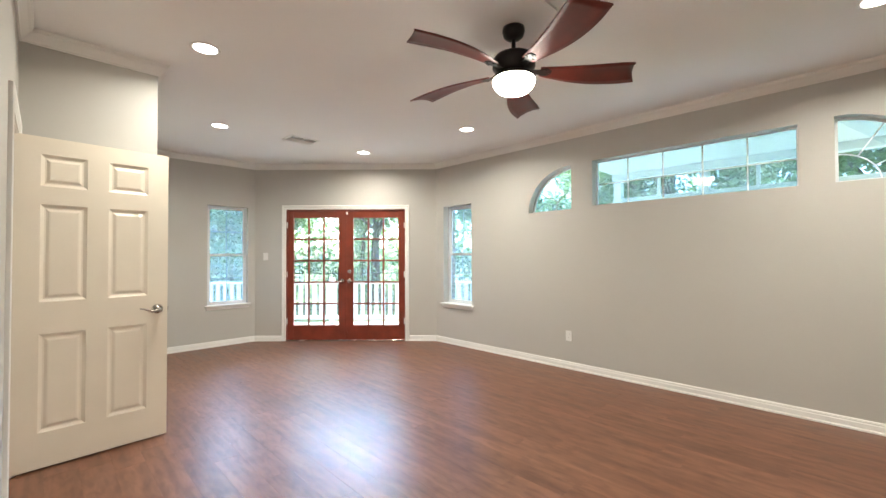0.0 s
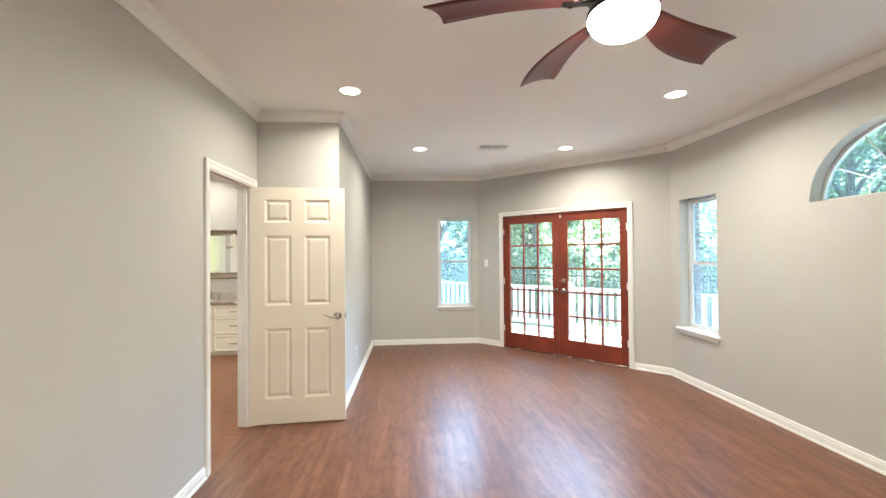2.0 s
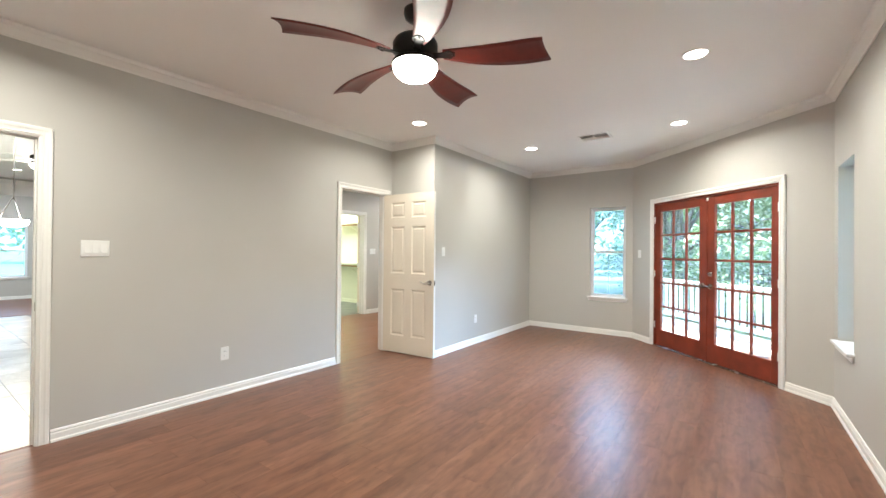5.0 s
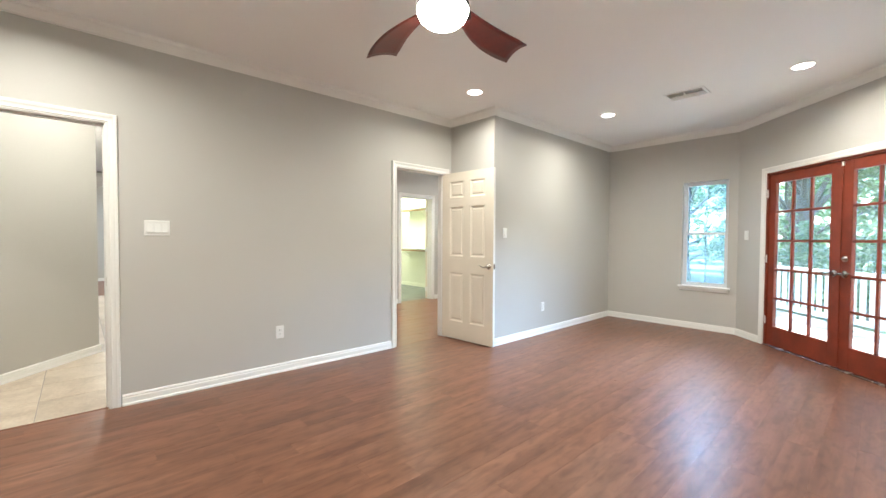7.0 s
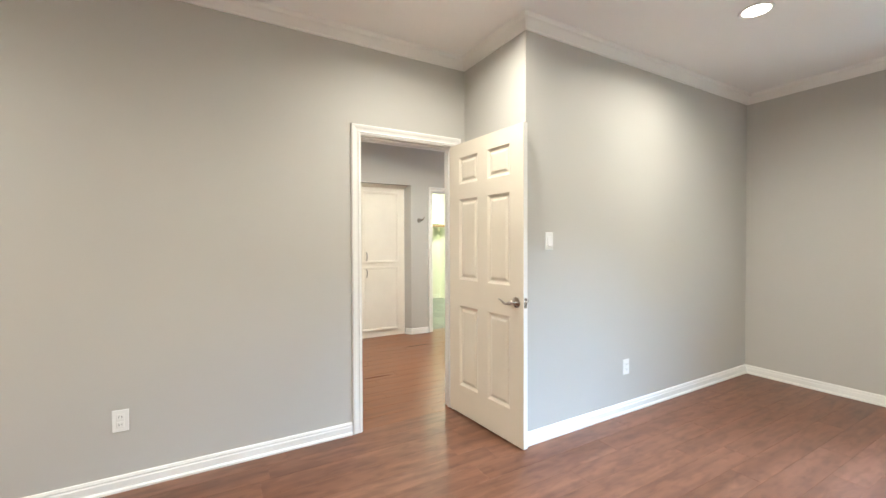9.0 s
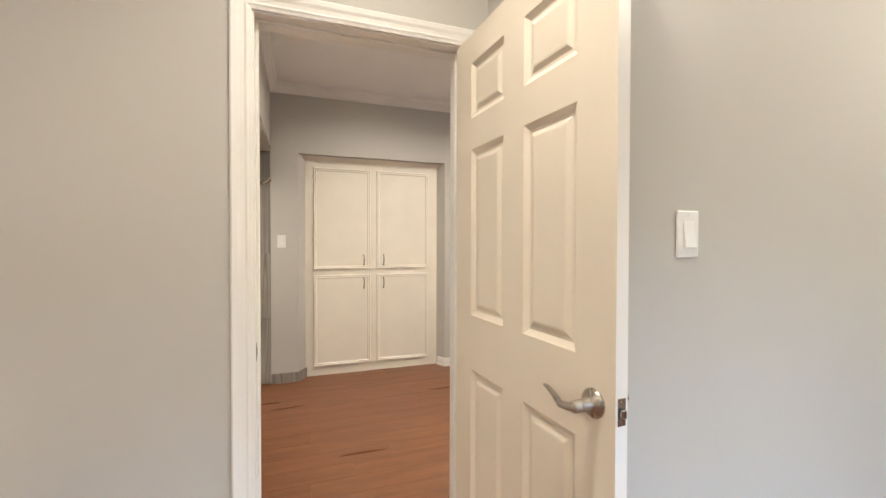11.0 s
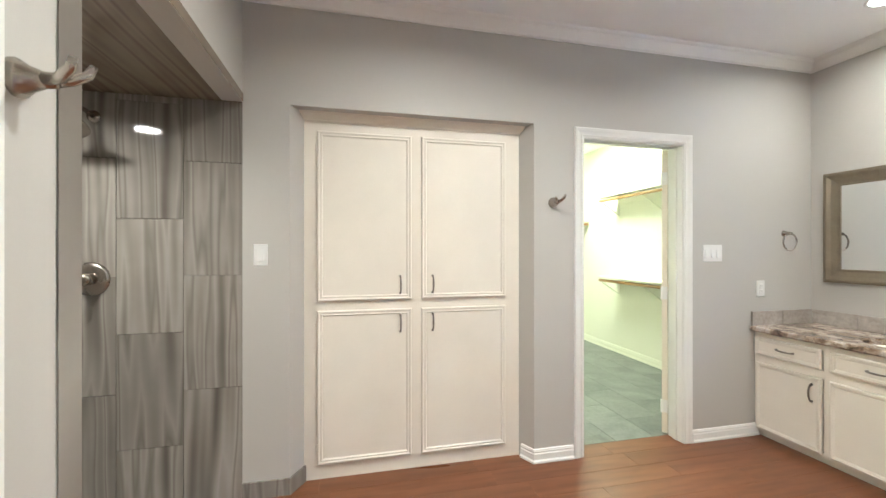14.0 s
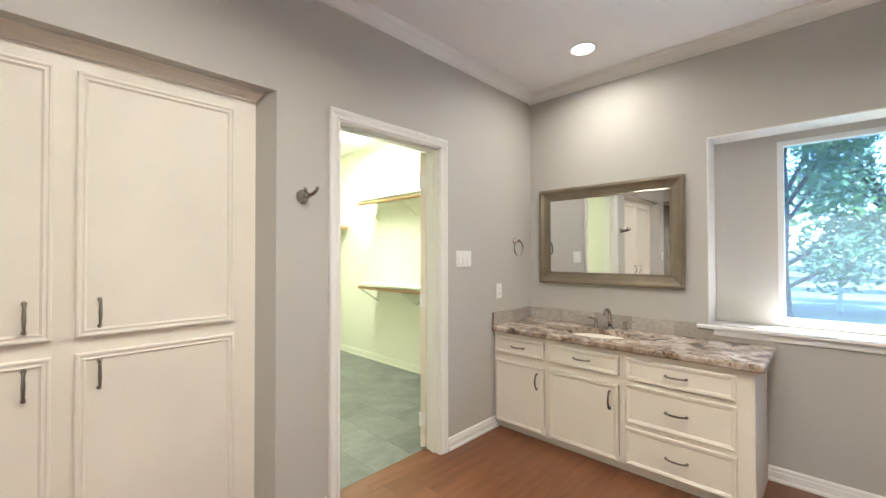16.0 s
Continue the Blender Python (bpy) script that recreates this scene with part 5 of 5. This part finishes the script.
shaded(part("motor_housing", lathe_into(bmesh.new(), [(0, 0), (0.14, 0), (0.15, -0.05), (0.14, -0.14), (0.08, -0.16), (0, -0.16)], 28), BRONZE, fan2))
shaded(part("globe", lathe_into(bmesh.new(), [(0, -0.161), (0.13, -0.165), (0.15, -0.19), (0.11, -0.24), (0, -0.26)], 28), GLOBE, fan2, "glowing opal bowl"))
for k in range(5):
    a = Matrix.Translation((0, 0, -0.11)) @ Euler((radians(10), 0, radians(20 + 72 * k))).to_matrix().to_4x4()
    part("blade", box(0.12, 0.66, -0.06, 0.06, -0.004, 0.004, c=0.003), TRIM, fan2, m=a)

# ---- outdoors ----
GZ = -0.45
bm = bmesh.new()
R = 400.0
n = 40
vs = [[bm.verts.new((-R + 2 * R * i / n, -R + 2 * R * j / n, GZ)) for j in range(n + 1)] for i in range(n + 1)]
for i in range(n):
    for j in range(n):
        bm.faces.new((vs[i][j], vs[i + 1][j], vs[i + 1][j + 1], vs[i][j + 1]))
tagged(part("ground", bm, GRASS), "green lawn round the house", "ground", kind="structure")

# deck outside the French doors, its boards along the diagonal wall
deck = thing("deck", D.m, "weathered timber deck outside the French doors", "deck", kind="structure")
bm = bmesh.new()
for k in range(17):
    y = -0.16 - k * 0.148
    box_into(bm, -3.2, 6.0, y - 0.14, y, -0.19, -0.15, c=0.004)
part("boards", bm, DECKW, deck)["kind"] = "stuff"
part("skirt", box(-3.2, 6.0, -2.70, -0.16, GZ - 0.05, -0.195), DECKW, deck)
rail = thing("deck_railing", D.m @ Matrix.Translation((0, -2.45, -0.15)), "white painted deck railing with square balusters", "railing")
part("top_rail", box(-3.1, 5.9, -0.06, 0.06, 0.86, 0.90, c=0.008), WHITEP, rail)
part("bottom_rail", box(-3.1, 5.9, -0.02, 0.02, 0.10, 0.18, c=0.006), WHITEP, rail)
for k in range(6):
    x = -3.05 + k * 1.78
    part("post", box(x - 0.05, x + 0.05, -0.05, 0.05, 0.0, 1.0, c=0.008), WHITEP, rail)
base = part("baluster", box(-0.040, 0.040, -0.014, 0.014, 0.18, 0.862, c=0.004), WHITEP, rail)
for k in range(60):
    x = -2.95 + k * 0.148
    if k == 0:
        base.location.x = x
        continue
    o = new("baluster", base.data)
    o.parent = rail
    o.location.x = x

# porch east of the clerestory
porch = thing("porch", Matrix.Translation((0, 0, 0)), "screened porch with white posts and a pale ceiling", "porch", kind="structure")
part("porch_ceiling", box(4.58, 7.75, -5.0, 3.35, 2.78, 2.86), PORCHC, porch)
part("porch_floor", box(4.58, 7.75, -5.0, 3.35, GZ, -0.08), MORTAR, porch)
part("beam", box(7.55, 7.70, -5.0, 3.35, 2.66, 2.779, c=0.006), WHITEP, porch)
for k in range(7):
    y = -4.9 + k * 1.36
    part("post", box(7.56, 7.69, y - 0.065, y + 0.065, -0.08, 2.66, c=0.006), WHITEP, porch)
    if k < 6:
        part("mullion", box(7.60, 7.65, y + 0.655, y + 0.705, -0.08, 2.66, c=0.004), WHITEP, porch)
part("transom", box(7.59, 7.66, -5.0, 3.35, 2.27, 2.33, c=0.004), WHITEP, porch)
part("transom", box(7.59, 7.66, -5.0, 3.35, 0.80, 0.88, c=0.004), WHITEP, porch)

# brick veneer beside the east window
ven = tagged(part("brick_veneer", box(4.562, 4.63, 3.42, 4.03, GZ, 2.77), MORTAR), "mortar bed of the brick outer wall", "wall", kind="structure")
ven2 = tagged(part("brick_veneer", box(4.562, 4.63, 4.58, 4.83, GZ, 2.77), MORTAR), "mortar bed of the brick outer wall", "wall", kind="structure")
BRICKS = part("brick", box(0, 0.075, 0, 0.194, 0, 0.057, c=0.004), BRICK, ven2)
half = part("brick", box(0, 0.075, 0, 0.092, 0, 0.057, c=0.004), BRICK, ven2)
BRICKS.location, half.location = (4.56, 4.576, 0.0), (4.56, 4.776, 0.0)
for k in range(36):
    z = 0.067 * k + 0.067
    odd = k % 2
    for owner, y0 in ((ven2, 4.576), (ven, 3.838)):
        for mesh, y in (((BRICKS.data, y0), (half.data, y0 + 0.2)) if odd else ((half.data, y0), (BRICKS.data, y0 + 0.1))):
            o = new("brick", mesh)
            o.parent = owner
            o.location = (4.56, y, z)


def leaf_cloud(rng, centres, count, size):
    """Many small leaf blades scattered in clumps, as vertices and faces."""
    verts, faces = [], []
    for _ in range(count):
        cx, cy, cz, r = centres[rng.randrange(len(centres))]
        d = Vector((rng.gauss(0, 1), rng.gauss(0, 1), rng.gauss(0, 0.8)))
        d = d.normalized() * r * rng.random() ** 0.4
        p = Vector((cx, cy, cz)) + d
        q = Euler((rng.uniform(-0.9, 0.9), rng.uniform(-0.9, 0.9), rng.uniform(0, 6.28))).to_matrix()
        s = size * rng.uniform(0.6, 1.3)
        i = len(verts)
        verts += [p + q @ Vector(v) * s for v in ((-1, 0, 0), (0, -0.42, 0.1), (1, 0, 0), (0, 0.42, 0.1))]
        faces.append((i, i + 1, i + 2, i + 3))
    return verts, faces


def tree(seed, height, spread, leaf, count, size, low=0.25):
    rng = random.Random(seed)
    top = thing("tree", Matrix.Translation((0, 0, GZ)), "leafy green tree beyond the deck", "tree", "garden trees")
    bm = bmesh.new()
    trunk = [(0, 0, -0.1), (0.05, 0.02, height * 0.2), (-0.04, 0.06, height * 0.45), (0.02, 0.0, height * 0.75)]
    tube_into(bm, trunk, [height * 0.026, height * 0.02, height * 0.014, height * 0.006], 10)
    centres = []
    for k in range(13):
        a = k * 2.4 + rng.uniform(-0.3, 0.3)
        h0 = height * rng.uniform(low, 0.7)
        rr = spread * rng.uniform(0.45, 1.0)
        e = Vector((rr * math.cos(a), rr * math.sin(a), h0 + height * rng.uniform(0.08, 0.25)))
        tube_into(bm, [(0, 0, h0 * 0.9), (e.x * 0.5, e.y * 0.5, h0 + 0.6 * (e.z - h0)), tuple(e)], [height * 0.009, height * 0.006, height * 0.002], 6)
        for f in (0.55, 0.8, 1.05):
            centres.append((e.x * f, e.y * f, h0 + (e.z - h0) * f, spread * rng.uniform(0.18, 0.34)))
    centres.append((0, 0, height * 0.85, spread * 0.4))
    part("trunk", bm, BARK, top)
    v, f = leaf_cloud(rng, centres, count, size)
    me = bpy.data.meshes.new("crown")
    me.from_pydata(v, [], f)
    me.materials.append(leaf)
    o = new("crown", me)
    o.parent = top
    return top


rng = random.Random(7)
kinds = [tree(1, 8.5, 2.9, LEAF, 9000, 0.11), tree(2, 7.0, 2.6, LEAFB, 9000, 0.11, 0.12), tree(3, 10.0, 3.4, LEAF, 10000, 0.13, 0.15)]
spots = [(9.5, 13.5), (13.0, 10.0), (6.0, 15.5), (16.5, 13.0), (11.5, 17.5), (2.2, 15.0), (17.0, 6.5), (-1.5, 18.0), (13.5, 4.0), (21.0, 10.0), (6.5, 21.0), (15.0, -0.5), (13.5, -5.0), (20.0, 2.0), (1.0, 22.5), (-4.5, 24.0), (10.0, 24.0), (-19.0, 2.0), (-20.0, 6.0)]
for i, (x, y) in enumerate(spots):
    m = pose(x, y, GZ, 0, 0, rng.uniform(0, 360))
    if i < 3:
        kinds[i].matrix_basis = m
    else:
        copy_thing(kinds[i % 3], m)


def shrub(seed):
    rng = random.Random(seed)
    top = thing("shrub", Matrix.Translation((0, 0, GZ)), "dense green shrub by the fence", "shrub", "garden shrubs")
    bm = bmesh.new()
    for k in range(6):
        a = k * 1.05
        tube_into(bm, [(0.05 * math.cos(a), 0.05 * math.sin(a), -0.05), (0.5 * math.cos(a), 0.5 * math.sin(a), 1.0)], [0.03, 0.008], 5)
    part("stem", bm, BARK, top)
    v, f = leaf_cloud(rng, [(rng.uniform(-0.8, 0.8), rng.uniform(-0.8, 0.8), rng.uniform(0.4, 1.9), 0.55) for _ in range(12)], 2500, 0.08)
    me = bpy.data.meshes.new("foliage")
    me.from_pydata(v, [], f)
    me.materials.append(LEAFB)
    o = new("foliage", me)
    o.parent = top
    return top


first = shrub(4)
spots = [(8.5, 10.5), (10.2, 9.0), (7.0, 12.2), (11.8, 7.2), (5.2, 12.8), (3.4, 12.0), (12.6, 5.4), (9.8, 11.5), (13.5, 8.5), (1.6, 12.6)]
for i, (x, y) in enumerate(spots):
    m = pose(x, y, GZ, 0, 0, 50 * i)
    if i:
        copy_thing(first, m)
    else:
        first.matrix_basis = m

# iron fence beyond the deck and a white board fence in the meadow
fen = thing("iron_fence", D.m @ Matrix.Translation((1.4, -5.4, GZ)), "black iron picket fence in the garden", "fence")
for z in (0.2, 1.25):
    part("rail", box(-7, 7, -0.015, 0.015, z, z + 0.03), IRON, fen)
pk = part("picket", box(-0.009, 0.009, -0.009, 0.009, 0.05, 1.42, c=0.003), IRON, fen)
pk.location.x = -7
for k in range(1, 100):
    o = new("picket", pk.data)
    o.parent = fen
    o.location.x = -7 + k * 0.14
fen = thing("board_fence", Matrix.Translation((-2, 21.0, GZ)), "white four-board meadow fence", "fence")
for z in (0.25, 0.58, 0.91, 1.24):
    part("board", box(-14, 12, -0.015, 0.015, z, z + 0.13, c=0.004), WHITEP, fen)
for k in range(11):
    part("post", box(-14 + k * 2.6 - 0.06, -14 + k * 2.6 + 0.06, 0.016, 0.13, -0.1, 1.45, c=0.008), WHITEP, fen)

# far woods all round
rng = random.Random(11)
cl = []
for k in range(150):
    a = 2 * math.pi * k / 150
    r = rng.uniform(55, 70)
    for z in (1.5, 4.5, 7.5):
        cl.append((r * math.cos(a), r * math.sin(a), z + rng.uniform(-0.6, 1.2), rng.uniform(2.4, 3.6)))
v, f = leaf_cloud(rng, cl, 26000, 0.7)
me = bpy.data.meshes.new("backdrop_woods")
me.from_pydata(v, [], f)
me.materials.append(LEAF)
tagged(new("backdrop_woods", me), "far green woods round the meadow", "woods", kind="stuff")

# ---- floors and their pieces ----


def floor_base(name, x0, x1, y0, y1, material, label):
    return tagged(part(name, box(x0, x1, y0, y1, -0.12, -0.0012), material), label, "floor", kind="structure")


def planks(owner, name, material, rects, width, length, seed, limit, gap=0.0012, chamfer=0.0016):
    """Boards along y in rows across x; limit(x0, x1) gives the row's two ends."""
    rng = random.Random(seed)
    shared = {}
    x0, x1 = rects
    rows = round((x1 - x0) / width)
    for r in range(rows):
        a, b = x0 + r * width, min(x1, x0 + (r + 1) * width)
        if b - a < 0.03:
            continue
        for lo, hi in limit(a, b):
            y = lo - rng.uniform(0.1, 0.9) * length
            while y < hi:
                p, q = max(y, lo), min(y + length, hi)
                y += length
                if q - p < 0.02:
                    continue
                key = (round(b - a, 3), round(q - p, 3))
                if key not in shared:
                    ob = part(name, box(gap, b - a - gap, gap, q - p - gap, -0.0011, 0.0, c=chamfer), material, owner)
                    shared[key] = ob.data
                else:
                    ob = new(name, shared[key])
                    ob.parent = owner
                ob.location = (a, p, 0.0)


def bedroom_rows(a, b):
    hi = 3.898 if b <= 0.72 else min(6.743, 9.195 - a)
    return [(-1.598, hi)]


fl = floor_base("floor", -0.05, 4.42, -1.6, 6.75, GROUT, "reddish brown wood-look vinyl plank floor")
planks(fl, "plank", PLANK, (-0.0165, 4.42), 0.1525, 1.22, 5, bedroom_rows, 0.0003, 0.0003)


def bath_rows(a, b):
    lo = 2.888 if b < -1.14 else 2.9845
    if b > -0.10:
        return [(3.04, 3.86)]
    return [(lo, 6.923)]


bf = floor_base("floor_bath", -2.64, -0.0501, 2.885, 6.93, TILEGROUT, "reddish wood-look porcelain plank floor")
floor_base("floor_bath_bay", -0.05, 0.60, 4.0, 6.93, TILEGROUT, "reddish wood-look porcelain plank floor")
bf.matrix_basis = BATHM
planks(bf, "plank", WOODTILE, (-2.64, -0.03), 0.153, 0.915, 9, bath_rows, 0.0009, 0.0004)
planks(bf, "plank", WOODTILE, (-0.039, 0.57), 0.1522, 0.915, 10, lambda a, b: [(4.07, 6.923)], 0.0009, 0.0004)

cf = floor_base("floor_closet", -5.7, -2.6402, 4.7, 6.95, SLATEGROUT, "dark grey slate tile floor of the closet")
cf.matrix_basis = BATHM
rng = random.Random(3)
for i in range(7):
    for k in range(8):
        x, y = -5.68 + i * 0.61 + (0.3 if k % 2 else 0.0), 4.72 + k * 0.305
        x1, y1 = min(x + 0.61, -2.6405), min(y + 0.305, 6.94)
        if x1 - x < 0.05 or y1 - y < 0.05:
            continue
        part("tile", box(0.001, x1 - x - 0.001, 0.001, y1 - y - 0.001, -0.0034, 0.0, c=0.0008), SLATE, cf).location = (x, y, 0)

hf = floor_base("floor_hall", -11.0, -0.0502, -2.2, 3.4, GREYGROUT, "beige travertine tile floor of the hall")
hf.location.z = -0.0006
mesh = None
for i in range(16):
    for k in range(7):
        x, y = -0.0505 - (i + 1) * 0.457, -1.68 + k * 0.457
        if y > 1.5 - 0.4 and x > -2.8:
            continue
        if mesh is None:
            o = part("tile", box(0.0025, 0.4545, 0.0025, 0.4545, -0.0034, 0.0005, c=0.002), TRAVERTINE, hf)
            mesh = o.data
        else:
            o = new("tile", mesh)
            o.parent = hf
        o.location = (x, y, 0)
tagged(part("floor_living", box(-11.0, -7.40, -2.2, 3.4, -0.01, 0.004), PLANK), "dark wood floor at the far end of the living room", "floor", kind="structure")

# shower tiles: tall slabs in staggered columns, and the pebbled floor
cols = [2.985, 2.705, 2.405, 2.105, 1.805, 1.702]
tiles = {}
for c, (ya, yb) in enumerate(zip(cols, cols[1:])):
    joints = [0.0, 0.01, 0.60, 1.19, 1.78, 2.105] if c % 2 == 0 else [0.0, 0.32, 0.90, 1.48, 2.07, 2.105]
    for za, zb in zip(joints, joints[1:]):
        if zb - za < 0.015:
            continue
        key = (round(ya - yb, 3), round(zb - za, 3))
        if key not in tiles:
            o = part("tile", box(0.0, 0.016, 0.001, ya - yb - 0.001, 0.001, zb - za - 0.001, c=0.0012), VEINTILE, shower_west)
            tiles[key] = o.data
        else:
            o = new("tile", tiles[key])
            o.parent = shower_west
        o.location = (-2.533 + BX, yb + BY, za)
sf = tagged(part("floor_shower", box(-2.535, -1.16, 1.70, 2.886, -0.12, -0.0006), GREYGROUT), "shower floor of pale river pebbles", "floor", kind="structure")
sf.matrix_basis = BATHM
rng = random.Random(21)
verts, faces = [], []
ico = bmesh.new()
bmesh.ops.create_icosphere(ico, subdivisions=2, radius=1.0)
iv = [v.co.copy() for v in ico.verts]
ifc = [[v.index for v in f.verts] for f in ico.faces]
ico.free()
y = 1.73
row = 0
while y < 2.88:
    x = -2.52 + (0.022 if row % 2 else 0)
    while x < -1.17:
        a, b, h = rng.uniform(0.017, 0.025), rng.uniform(0.015, 0.021), rng.uniform(0.010, 0.014)
        q = Euler((0, 0, rng.uniform(0, 3.14))).to_matrix()
        o = len(verts)
        px, py = x + rng.uniform(-0.005, 0.005), min(y + rng.uniform(-0.005, 0.005), 2.866)
        for v in iv:
            w = q @ Vector((v.x * a, v.y * b, 0))
            verts.append((px + w.x, py + w.y, -0.0006 + max(0, v.z) * h))
        faces += [[o + i for i in f] for f in ifc if sum(iv[i].z for i in f) > -0.3]
        x += 0.044
    y += 0.037
    row += 1
me = bpy.data.meshes.new("pebbles")
me.from_pydata(verts, [], faces)
me.materials.append(PEBBLE)
o = shaded(new("pebbles", me))
o.parent = sf
o["kind"] = "stuff"
tagged(part("shower_threshold", box(-2.511, -1.16, 2.884, 2.8895, -0.03, 0.001, c=0.001), NICKEL), "thin metal strip at the shower floor", "trim", kind="structure").matrix_basis = BATHM
